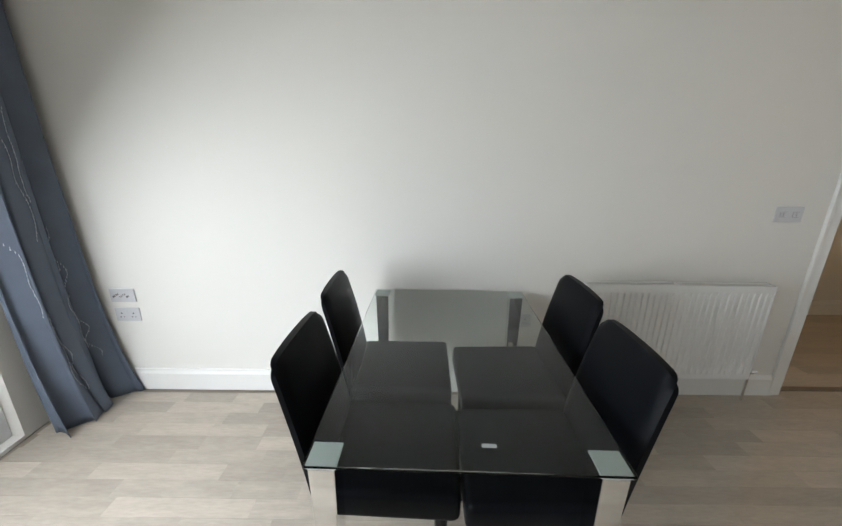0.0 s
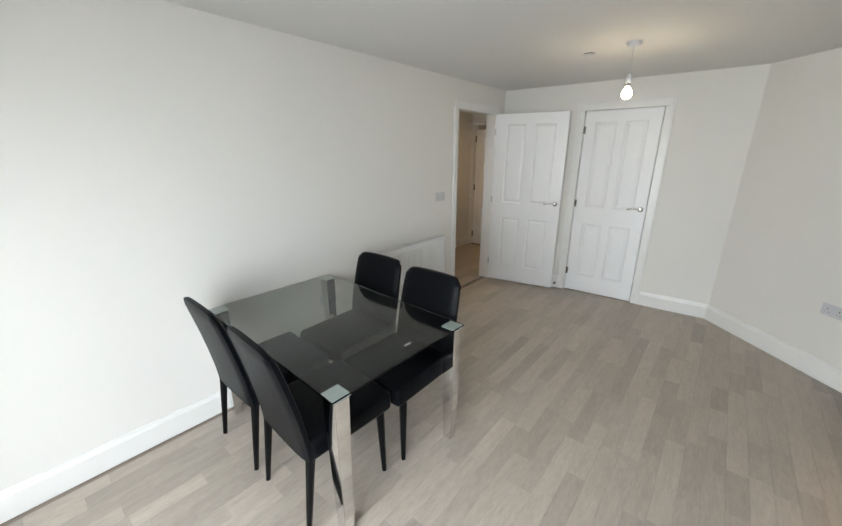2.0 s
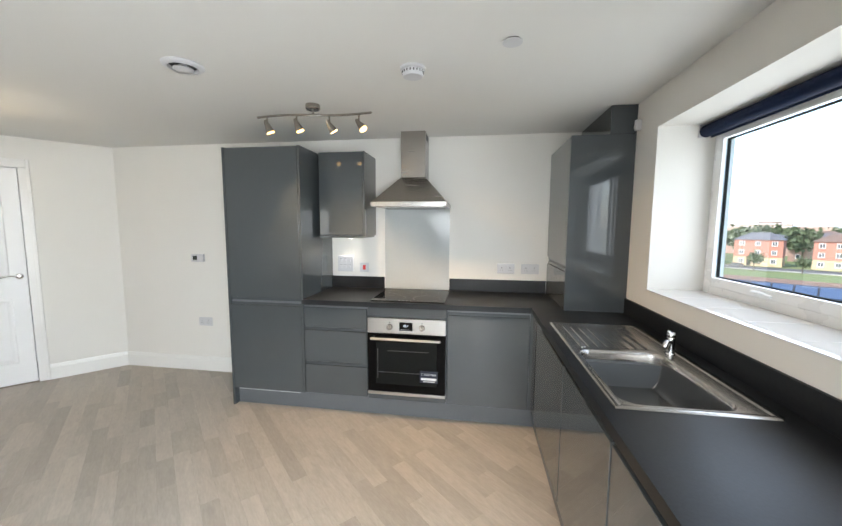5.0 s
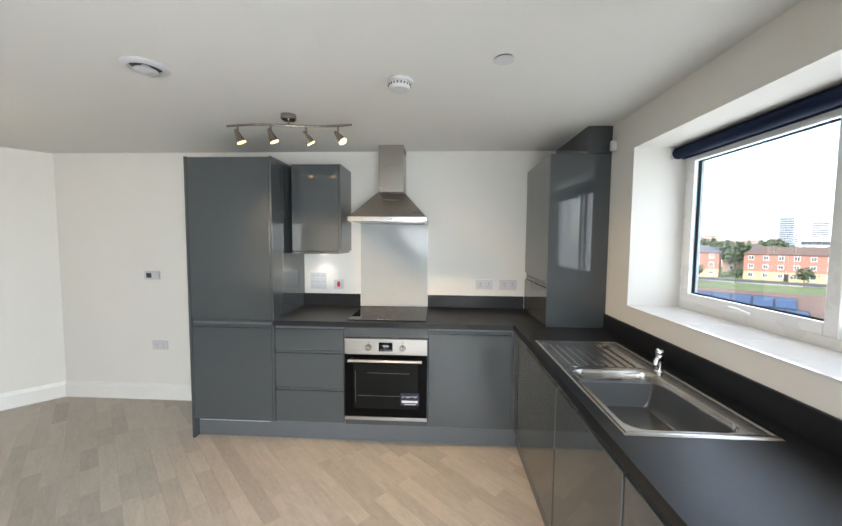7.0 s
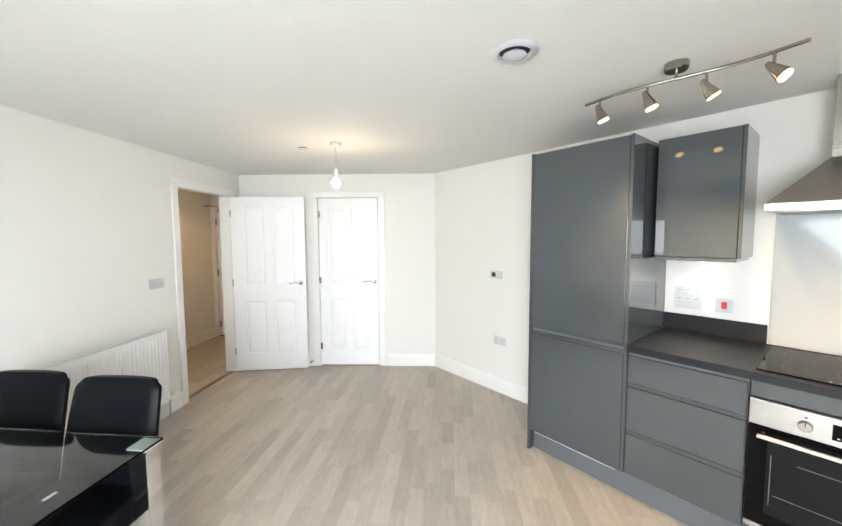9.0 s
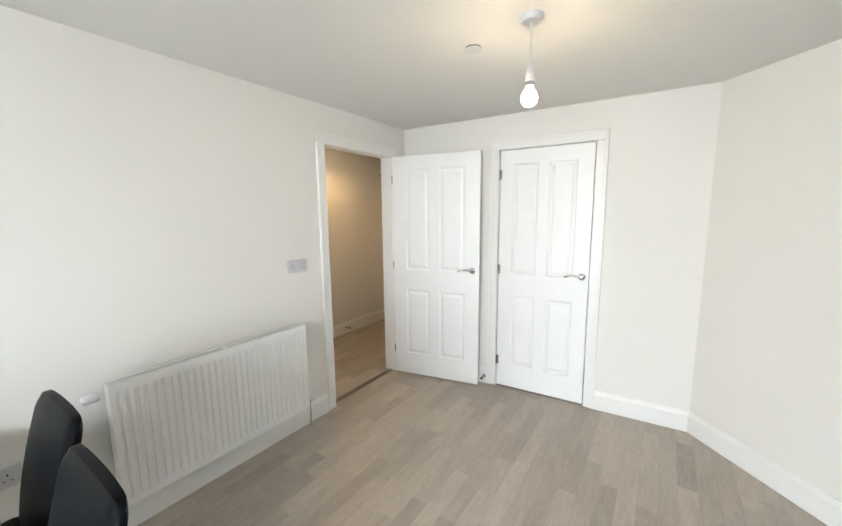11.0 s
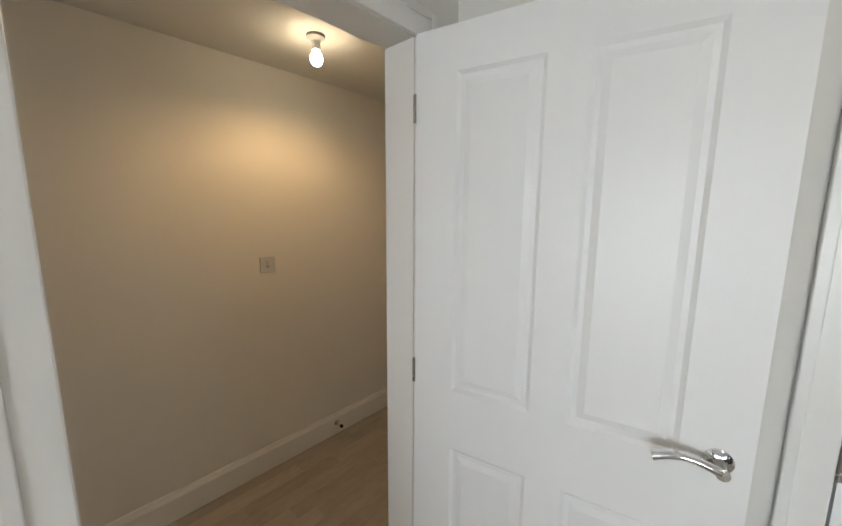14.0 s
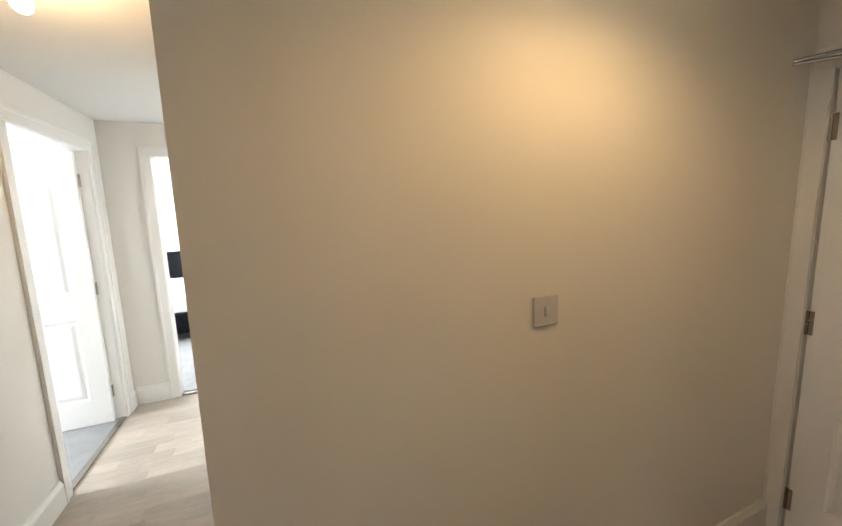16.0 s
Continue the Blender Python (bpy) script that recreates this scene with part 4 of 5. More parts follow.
def chair(m):
    """Upholstered chair that faces +y of its own, origin under the seat's middle."""
    th = thing("dining_chair", m, "black leatherette dining chair with a tall padded back", "chair", "chairs round the table")
    w = 0.218
    bm = bmesh.new()
    box(-w, w, -0.20, 0.252, 0.362, 0.470, 0.026, bm, 4)
    part("seat", bm, LEATHER, th, "padded black leatherette seat", True)
    bm = bmesh.new()
    nz, nx = 30, 24
    front_rows, back_rows = [], []
    for j in range(nz + 1):
        v = j / nz
        z = 0.375 + 0.525 * v
        half = w * (0.97 + 0.03 * math.sin(v * 3.1)) - 0.012 * v
        yb = -0.215 - 0.10 * v ** 1.35
        fr, bk = [], []
        for i in range(nx + 1):
            u = 2 * i / nx - 1
            round_edge = 0.009 * max(0.0, (abs(u) - 0.8) / 0.2) ** 2
            top_round = 0.009 * max(0.0, (v - 0.9) / 0.1) ** 2
            zz = z - 0.012 * v ** 6 * abs(u) ** 3
            cu, cv = max(0.0, (abs(u) * half - half + 0.045) / 0.045), max(0.0, (v - 0.9143) / 0.0857)
            d = math.hypot(cu, cv)
            pull = max(cu, cv) / d if d > 0 else 1.0
            xx = math.copysign(half - 0.045 + 0.045 * cu * pull, u) if cu > 0 else u * half
            zz -= 0.045 * cv * (1 - pull)
            fr.append(bm.verts.new((xx, yb + 0.036 + 0.016 * (1 - u * u) * math.sin(v * 3.1) - round_edge - top_round, zz)))
            bk.append(bm.verts.new((xx, yb - 0.012 * (1 - u * u) * 0.5 + round_edge + top_round, zz)))
        front_rows.append(fr)
        back_rows.append(bk)
    for a, b in zip(front_rows, front_rows[1:]):
        for i in range(nx):
            bm.faces.new((a[i + 1], a[i], b[i], b[i + 1]))
    for a, b in zip(back_rows, back_rows[1:]):
        for i in range(nx):
            bm.faces.new((a[i], a[i + 1], b[i + 1], b[i]))
    for i in range(nx):
        bm.faces.new((front_rows[-1][i + 1], front_rows[-1][i], back_rows[-1][i], back_rows[-1][i + 1]))
        bm.faces.new((front_rows[0][i], front_rows[0][i + 1], back_rows[0][i + 1], back_rows[0][i]))
    for j in range(nz):
        bm.faces.new((front_rows[j][0], front_rows[j + 1][0], back_rows[j + 1][0], back_rows[j][0]))
        bm.faces.new((front_rows[j + 1][-1], front_rows[j][-1], back_rows[j][-1], back_rows[j + 1][-1]))
    back = part("backrest", bm, LEATHER, th, "gently curved padded back", True)
    for sx in (-1, 1):
        for y0, y1 in ((-0.19, -0.235), (0.19, 0.20)):
            part("leg", tube([(sx * 0.190, y0, 0.374), (sx * 0.192, (y0 + y1) / 2, 0.19), (sx * 0.194, y1, 0.002)], [0.021, 0.0165, 0.0115], 8), LEATHER_LEG, th, smooth=True)
    return th


first = chair(pose(-3.365, -0.200, 0, 0, 0, -94))
for x, y, turn in ((-3.397, -0.700, -96), (-2.832, -0.280, 88), (-2.897, -0.768, 87)):
    copy_thing(first, pose(x, y, 0, 0, 0, turn))


# ---- radiator ----
def radiator(m, w, h):
    th = thing("radiator", m, "white double-panel radiator on the wall", "radiator")
    bm = bmesh.new()
    n = int(w / 0.0335)
    pitch = w / n
    prof = []
    for i in range(n):
        x = i * pitch
        for f, d in ((0.0, 0.0), (0.42, 0.0), (0.56, 0.007), (0.86, 0.007)):
            prof.append((x + f * pitch, d))
    prof.append((w, 0.0))
    levels = [(0.0, 0.0), (0.03, 0.0), (0.055, 1.0), (h - 0.06, 1.0), (h - 0.035, 0.0), (h, 0.0)]
    rows = [[bm.verts.new((x, -0.094 + d * g, z)) for x, d in prof] for z, g in levels]
    for a, b in zip(rows, rows[1:]):
        for i in range(len(prof) - 1):
            bm.faces.new((a[i], a[i + 1], b[i + 1], b[i]))
    part("front_panel", bm, RADW, th, "fluted front panel")
    part("back_panel", boxes((0.0, w, -0.038, -0.030, 0.01, h - 0.01)), RADW, th)
    part("convector_fins", boxes(*[(0.02 + 0.033 * i, 0.0215 + 0.033 * i, -0.075, -0.040, 0.03, h - 0.15) for i in range(int((w - 0.04) / 0.033))]), RADW, th)
    for x in (-0.004, w + 0.0005):
        part("end_cover", box(x, x + 0.0035, -0.096, -0.030, 0.0, h + 0.004, 0.001), RADW, th)
    grille = boxes((0.0, w, -0.096, -0.088, h + 0.0005, h + 0.006), (0.0, w, -0.040, -0.030, h + 0.0005, h + 0.006), (w * 0.5 - 0.012, w * 0.5 + 0.012, -0.0878, -0.0402, h - 0.002, h + 0.005))
    part("top_grille", grille, RADW, th, "open top grille")
    for x in (0.15, w - 0.18):
        part("bracket", boxes((x, x + 0.03, -0.030, -0.001, 0.1, h - 0.1)), RADW, th)
    v = part("valve", lathe([(0.009, 0.0), (0.009, 0.03), (0.014, 0.032), (0.014, 0.05), (0.009, 0.052), (0.009, 0.07), (0, 0.07)], pose(w + 0.003, -0.062, 0.03, 0, 90), 16), CHROME, th, "chrome lockshield valve", True)
    part("pipe", rod((w + 0.03, -0.062, 0.03), (w + 0.03, -0.062, -0.171), 0.0075), CHROME, th, "pipe down to the floor")
    t = part("thermostatic_head", lathe([(0.017, 0.0), (0.020, 0.01), (0.020, 0.05), (0.014, 0.06), (0, 0.06)], pose(-0.03, -0.062, h - 0.04, 0, -90), 18), PLASTIC, th, smooth=True)
    return th


radiator(at(MA, -2.305, 0, 0.172), 1.03, 0.590)


# ---- plates and small fittings on the walls ----
def plate(m, name, w, h, label, kind, category="socket"):
    """White moulded plate, its middle at the pose, facing -y."""
    th = thing(name, m, label, category)
    part("plate", box(-w / 2, w / 2, -0.009, -0.0003, -h / 2, h / 2, 0.003), PLASTIC, th)
    if kind == "double_socket":
        for s in (-1, 1):
            part("pin_holes", boxes((s * 0.035 - 0.003, s * 0.035 + 0.003, -0.0096, -0.0089, 0.004, 0.013), (s * 0.035 - 0.013, s * 0.035 - 0.006, -0.0096, -0.0089, -0.017, -0.013), (s * 0.035 + 0.006, s * 0.035 + 0.013, -0.0096, -0.0089, -0.017, -0.013)), DARK_PRINT_SHADE, th)
            part("rocker", box(s * 0.012 - 0.006, s * 0.012 + 0.006, -0.0125, -0.0091, 0.008, 0.026, 0.0015), PLASTIC, th)
    if kind.startswith("switch"):
        n = int(kind[6:])
        spots = [0.0] if n == 1 else [-0.044, -0.026, 0.026, 0.044]
        for x in spots:
            part("rocker", box(x - 0.006, x + 0.006, -0.0135, -0.0091, -0.013, 0.013, 0.0015), PLASTIC, th)
            # grey frame paints the shadow line round the rocker
            part("rocker_gap_shade", frame_bm(x - 0.0085, x + 0.0085, -0.0155, 0.0155, 0.0012, -0.0096, -0.0089, 0), material("painted_gap_shade", (0.30, 0.30, 0.30), 0.6), th)
    if kind == "grid":
        for k in range(6):
            x, z = (k % 3 - 1) * 0.042, (0.5 - k // 3) * 0.055
            part("rocker", box(x - 0.008, x + 0.008, -0.0130, -0.0091, z - 0.012, z + 0.012, 0.0015), PLASTIC, th)
            part("printed_label", boxes((x - 0.008, x + 0.008, -0.0096, -0.0089, z + 0.015, z + 0.018)), DARK_PRINT_SHADE, th)
    if kind == "cooker":
        part("rocker", box(-0.013, 0.013, -0.0135, -0.0091, -0.022, 0.022, 0.0015), RED, th, "red rocker switch")
    if kind == "media":
        for k in range(5):
            part("connector", lathe([(0.0055, 0), (0.0055, 0.010), (0.002, 0.012), (0, 0.012)], pose(-0.045 + 0.02 * k, -0.009, 0.008 if k % 2 else -0.004, 90), 12), NICKEL, th, smooth=True)
    return th


plate(at(MA, -1.243, 0, 1.152), "light_switch", 0.148, 0.086, "white light switch with two pairs of rockers beside the doorway", "switch4", "switch")
plate(at(MA, -5.01, 0, 0.645), "media_plate", 0.148, 0.086, "white media plate with metal connectors", "media", "socket")
plate(at(MA, -5.005, 0, 0.522), "double_socket", 0.148, 0.086, "white double socket below the media plate", "double_socket")
plate(at(MA, -2.652, 0, 0.50), "double_socket", 0.148, 0.086, "white double socket behind the table", "double_socket")
plate(at(MK, 0.948, 0, 0.515), "double_socket", 0.148, 0.086, "white double socket above the skirting", "double_socket")
plate(at(MK, 3.905, 0, 1.122), "double_socket", 0.148, 0.086, "white double socket above the worktop", "double_socket", "socket")
plate(at(MK, 4.110, 0, 1.122), "double_socket", 0.148, 0.086, "white double socket above the worktop", "double_socket", "socket")
plate(at(MK, 2.443, 0, 1.137), "switch_panel", 0.148, 0.146, "white grid of labelled appliance switches", "grid", "switch")
plate(at(MK, 2.625, 0, 1.107), "cooker_switch", 0.086, 0.086, "white cooker switch with a red rocker", "cooker", "switch")
plate(at(MA, -0.092, 1.212, 1.215), "light_switch", 0.086, 0.086, "white single light switch on the hall wall", "switch1", "switch")

stat = thing("thermostat", at(MK, 0.905, 0, 1.162), "white wall thermostat with a dark display", "thermostat")
part("body", box(-0.068, 0.068, -0.026, -0.0003, -0.038, 0.038, 0.005), PLASTIC, stat)
part("display", boxes((-0.045, 0.002, -0.0275, -0.0262, -0.020, 0.022)), LCD, stat, "dark display")

# ---- ceiling fittings ----
def pendant(m):
    th = thing("pendant_lamp", m, "bare lit bulb on a short white flex", "lamp")
    part("ceiling_rose", lathe([(0.045, 0.0), (0.045, -0.012), (0.036, -0.024), (0.012, -0.028), (0, -0.028)], None, 28), PLASTIC, th, smooth=True)
    part("flex", rod((0, 0, -0.028), (0, 0, -0.195), 0.003, 8), PLASTIC, th)
    part("lampholder", lathe([(0.008, -0.190), (0.015, -0.197), (0.017, -0.215), (0.019, -0.217), (0.019, -0.238), (0.0165, -0.245)], None, 20), PLASTIC, th, smooth=True)
    part("holder_ring", lathe([(0.0165, -0.2455), (0.0165, -0.262)], None, 20), CHROME, th)
    part("bulb", lathe([(0.012, -0.2625), (0.0145, -0.270), (0.025, -0.283), (0.031, -0.298), (0.032, -0.308), (0.0295, -0.322), (0.019, -0.335), (0.004, -0.340)], None, 24), BULB, th, "lit bulb", True)


PEND = (-1.345, -1.478)
pendant(pose(PEND[0], PEND[1], H - 0.0005))
lamp("pendant_light", "POINT", pose(PEND[0], PEND[1], H - 0.42), 0.42, (1.0, 0.82, 0.58), radius=0.035)


def batten(m):
    th = thing("ceiling_lamp", m, "bare lit bulb in a white ceiling holder", "lamp")
    part("holder", lathe([(0.040, 0.0), (0.040, -0.010), (0.022, -0.020), (0.019, -0.026), (0.019, -0.058), (0.016, -0.060)], None, 24), PLASTIC, th, smooth=True)
    part("bulb", lathe([(0.012, -0.0605), (0.0145, -0.066), (0.022, -0.076), (0.026, -0.088), (0.0265, -0.096), (0.024, -0.108), (0.015, -0.119), (0.004, -0.123)], None, 24), BULB, th, "lit bulb", True)


HB = MA @ Vector((-0.042, 0.731, H))
batten(pose(HB.x, HB.y, H - 0.0005))
lamp("hall_light", "SPOT", pose(HB.x, HB.y, H - 0.155), 2.8, WARM, spot=174, radius=0.035)
CB = MA @ Vector((-1.43, 1.97, H))
batten(pose(CB.x, CB.y, H - 0.0005))
lamp("corridor_light", "POINT", pose(CB.x, CB.y, H - 0.19), 1.0, WARM, radius=0.035)

vent = thing("ceiling_vent", pose(-2.69, -2.537, H), "round white ceiling extract valve", "vent")
part("ring", lathe([(0.062, -0.004), (0.066, -0.016), (0.080, -0.016), (0.092, -0.006), (0.092, -0.0005), (0.062, -0.0005), (0.062, -0.004)], None, 40, None, False), PLASTIC, vent, smooth=True)
# thin dark plate paints the shade inside the valve
part("throat_shade", lathe([(0.0615, -0.0012), (0.0615, -0.0005)], None, 32), DARK_PRINT_SHADE, vent, "dark plate that paints the shade round the disc")
part("disc", lathe([(0.020, -0.0015), (0.020, -0.010), (0.044, -0.016), (0.047, -0.020), (0.040, -0.024), (0.0, -0.026)], None, 36), PLASTIC, vent, smooth=True)

smoke = thing("smoke_alarm", pose(-3.41, -3.395, H), "round white smoke alarm on the ceiling", "smoke alarm")
part("base", lathe([(0.062, -0.0005), (0.062, -0.012), (0.055, -0.014)], None, 36), PLASTIC, smoke, smooth=True)
part("body", lathe([(0.052, -0.0145), (0.052, -0.036), (0.046, -0.044), (0.0, -0.046)], None, 36), PLASTIC, smoke, smooth=True)
part("slots", boxes(*[(0.0525 * math.cos(a) - 0.002, 0.0525 * math.cos(a) + 0.002, 0.0525 * math.sin(a) - 0.002, 0.0525 * math.sin(a) + 0.002, -0.030, -0.020) for a in np.linspace(0, 6.0, 20)]), DARK_PRINT_SHADE, smoke)
for x, y in ((-1.205, -1.175), (-3.886, -3.545)):
    sp = thing("sprinkler_cover", pose(x, y, H), "flat round white sprinkler cover on the ceiling", "ceiling cover")
    part("disc", lathe([(0.042, -0.009), (0.042, -0.006), (0.030, -0.0055)], None, 32), PLASTIC, sp, smooth=True)
    # dark disc in place of the shadow between cover and ceiling
    part("gap_shade", lathe([(0.037, -0.0054), (0.037, -0.0005)], None, 32), DARK_PRINT_SHADE, sp, "dark disc that paints the shade above the cover")

# wavy spotlight bar
bar = thing("spotlight_bar", at(MK, 2.585, -0.925, H), "wavy satin nickel spotlight bar with four lit heads", "lamp")
part("ceiling_cup", lathe([(0.046, -0.0005), (0.046, -0.026), (0.040, -0.032), (0, -0.032)], None, 32), NICKEL, bar, smooth=True)
bar_pts = [(x, 0.035 * math.sin(x * 8.2), -0.064 + 0.004 * math.sin(x * 8)) for x in np.linspace(-0.39, 0.39, 33)]
part("bar", tube(bar_pts, 0.0068, 10), NICKEL, bar, smooth=True)
part("stem", rod((0, 0, -0.032), (0, 0.0, -0.064), 0.006), NICKEL, bar)
for x, aim_way in ((-0.31, (0.30, 0.25, -0.90)), (-0.10, (0.34, 0.20, -0.90)), (0.10, (0.45, 0.35, -0.80)), (0.30, (0.62, -0.10, -0.75))):
    y = 0.035 * math.sin(x * 8.2)
    head = part("spot_head", rod((x, y, -0.064), (x, y, -0.112), 0.0055), NICKEL, bar, "tilting spot head")
    aim = Matrix.Translation((x, y, -0.120)) @ Vector(aim_way).to_track_quat("Z", "Y").to_matrix().to_4x4()
    part("cone", lathe([(0.0, -0.034), (0.008, -0.032), (0.0125, -0.020), (0.0175, 0.004), (0.0235, 0.026), (0.0275, 0.046), (0.0255, 0.047), (0.020, 0.02)], aim, 24), NICKEL, head, smooth=True)
    part("lamp_lens", lathe([(0.019, 0.036), (0.0240, 0.050), (0.0235, 0.054), (0.0, 0.056)], aim, 24), SPOTB, head, "lit lens", True)
    src = at(MK, 2.585, -0.925, H) @ aim
    lamp("spot_beam", "SPOT", src @ pose(0, 0, 0.075) @ pose(0, 0, 0, 180), 5.6, (1.0, 0.68, 0.36), spot=90, radius=0.02)

# ---- bedroom seen through the far doorway ----
bed = thing("bed", MA @ pose(-2.12, 6.55, 0, 0, 0, 0), "double bed with a black padded headboard and white mattress", "bed")
part("base", box(-0.70, 0.70, -1.0, 0.9, 0.10, 0.36, 0.02), LEATHER, bed, "black bed base")
part("mattress", box(-0.69, 0.69, -0.99, 0.89, 0.362, 0.56, 0.05), MATTRESS, bed, "white mattress")
part("headboard", box(-0.72, 0.72, 0.905, 0.98, 0.05, 1.0, 0.02), LEATHER, bed, "black padded headboard")
for x in (-0.6, 0.6):
    for y in (-0.9, 0.8):
        part("foot", rod((x, y, 0.008), (x, y, 0.10), 0.025), BLACKP, bed)

# ---- outside ----
GZ = -9.9
GRASS = material("lawn", (0.12, 0.15, 0.05), 0.9, var=0.25, scale=0.05, fine=1.5)
ASPH = material("asphalt", (0.06, 0.06, 0.065), 0.9, var=0.15, scale=0.3, fine=8)
# red brick, its colour dulled a little to imitate haze
BRICK = material("red_brick_hazed", (0.34, 0.15, 0.11), 0.85, var=0.15, scale=0.6, fine=9)
BUFF = material("buff_brick", (0.40, 0.31, 0.20), 0.85, var=0.12, scale=0.6, fine=9)
ROOF = material("roof_tile", (0.13, 0.085, 0.065), 0.85, var=0.2, scale=0.8, fine=7)
SLATE = material("slate_roof", (0.10, 0.10, 0.11), 0.8, var=0.2, scale=0.5, fine=6)
LEAFM = material("foliage", (0.085, 0.115, 0.06), 0.8, var=0.35, scale=1.5, fine=9, island=0.3)
BARK = material("bark", (0.10, 0.075, 0.05), 0.9, var=0.2)
PANE = material("house_pane", (0.06, 0.07, 0.08), 0.08)
# pale tints that stand for haze over the far walls
FAR = [material("far_block_haze_tint", c, 0.9, var=0.1, scale=0.05, fine=0.4) for c in ((0.42, 0.43, 0.46), (0.36, 0.24, 0.20), (0.28, 0.32, 0.40), (0.30, 0.33, 0.28))]
SOLAR = material("solar_panel", (0.05, 0.075, 0.13), 0.35, var=0.1)

ring = [(2500 * math.cos(2 * math.pi * k / 48), 2500 * math.sin(2 * math.pi * k / 48)) for k in range(48)]
solid("ground", slab(ring, GZ - 0.5, GZ), GRASS, Matrix(), "green lawn and ground reaching to the horizon", "ground", kind="structure")
road = solid("road", boxes((-140, 160, -148, -139, GZ, GZ + 0.02)), ASPH, Matrix(), "grey asphalt street in front of the houses", "road", kind="structure")
solid("pavement", boxes((-140, 160, -138.9, -136.5, GZ, GZ + 0.12)), material("concrete_paving", (0.30, 0.29, 0.27), 0.9), Matrix(), "pale concrete pavement along the street", "pavement", kind="structure")


def house(x, y, w, d, h, wall, roofm, label, base=None, storeys=3, plain=False):
    th = thing("house", pose(x, y, GZ), label, "house", "houses along the street")
    part("wall", boxes((-w / 2, w / 2, -d / 2, d / 2, 0, h)), wall, th)
    if base:
        part("ground_storey", boxes((-w / 2 - 0.05, w / 2 + 0.05, -d / 2 - 0.05, d / 2 + 0.05, 0, h * 0.34)), base, th, "buff brick lower storey")
    bm = bmesh.new()
    o = 0.4
    a = [bm.verts.new(p) for p in ((-w / 2 - o, -d / 2 - o, h), (w / 2 + o, -d / 2 - o, h), (w / 2 + o, d / 2 + o, h), (-w / 2 - o, d / 2 + o, h))]
    r = [bm.verts.new((-w / 2 + d * 0.35, 0, h + d * 0.25)), bm.verts.new((w / 2 - d * 0.35, 0, h + d * 0.25))]
    bm.faces.new((a[0], a[1], r[1], r[0]))
    bm.faces.new((a[2], a[3], r[0], r[1]))
    bm.faces.new((a[1], a[2], r[1]))
    bm.faces.new((a[3], a[0], r[0]))
    bm.faces.new(a[::-1])
    part("roof", bm, roofm, th)
    n = max(2, int(w / (5.5 if plain else 3.2)))
    for s in range(storeys):
        for i in range(n):
            cx = -w / 2 + w * (i + 0.5) / n
            z = h * (s + 0.32) / storeys
            wn_ = part("window", frame_bm(cx - 0.62, cx + 0.62, z, z + 1.35, 0.12, d / 2 + 0.06, d / 2 + 0.14, 0), UPVC, th)
            part("pane", boxes((cx - 0.5, cx + 0.5, d / 2 + 0.07, d / 2 + 0.09, z + 0.12, z + 1.23)), PANE, wn_)
            if plain:
                continue
            part("glazing_bar", boxes((cx - 0.04, cx + 0.04, d / 2 + 0.091, d / 2 + 0.13, z + 0.1, z + 1.25)), UPVC, wn_)
    part("door", boxes((w * 0.12, w * 0.12 + 1.0, d / 2 + 0.06, d / 2 + 0.12, 0.05, 2.15)), DARK_PRINT_SHADE, th)
    return th


for hx, hw, hh in ((-52, 24, 8.0), (-14, 26, 7.8), (10.5, 11, 8.0), (25, 8, 7.0), (40, 12, 7.6), (60, 16, 7.6)):
    house(hx, -156, hw, 9, hh, BRICK, ROOF if hw > 20 else SLATE, "red brick three-storey house with white windows", BUFF)
rnd = random.Random(5)
for row, hy in enumerate((-188, -222, -262, -310, -370)):
    hx = -150 + rnd.uniform(0, 20)
    while hx < 190:
        hw = rnd.uniform(9, 22)
        house(hx, hy + rnd.uniform(-6, 6), hw, 9, rnd.uniform(6.2, 8.2), rnd.choice((BRICK, FAR[1], FAR[1], BUFF, FAR[0])), rnd.choice((ROOF, SLATE)), "brick house among others in the middle distance", None, 2, True)
        hx += hw + rnd.uniform(5, 22)
for i, (hx, hy, hw, hd, hh) in enumerate(((-60, -430, 60, 30, 9), (30, -450, 70, 30, 13), (110, -415, 60, 25, 11), (60, -530, 70, 20, 16), (-80, -600, 90, 20, 17), (180, -520, 80, 30, 16))):
    th = thing("warehouse", pose(hx, hy, GZ), "large low industrial building in the distance", "building", "far buildings")
    part("wall", boxes((-hw / 2, hw / 2, -hd / 2, hd / 2, 0, hh)), FAR[i % 2], th)
    part("roof", boxes((-hw / 2 - 0.3, hw / 2 + 0.3, -hd / 2, hd / 2, hh + 0.01, hh + 0.7)), FAR[0], th)
    part("strip_window", boxes((-hw / 2 + 2, hw / 2 - 2, hd / 2 + 0.02, hd / 2 + 0.1, hh * 0.55, hh * 0.75)), PANE, th)
rnd = random.Random(11)
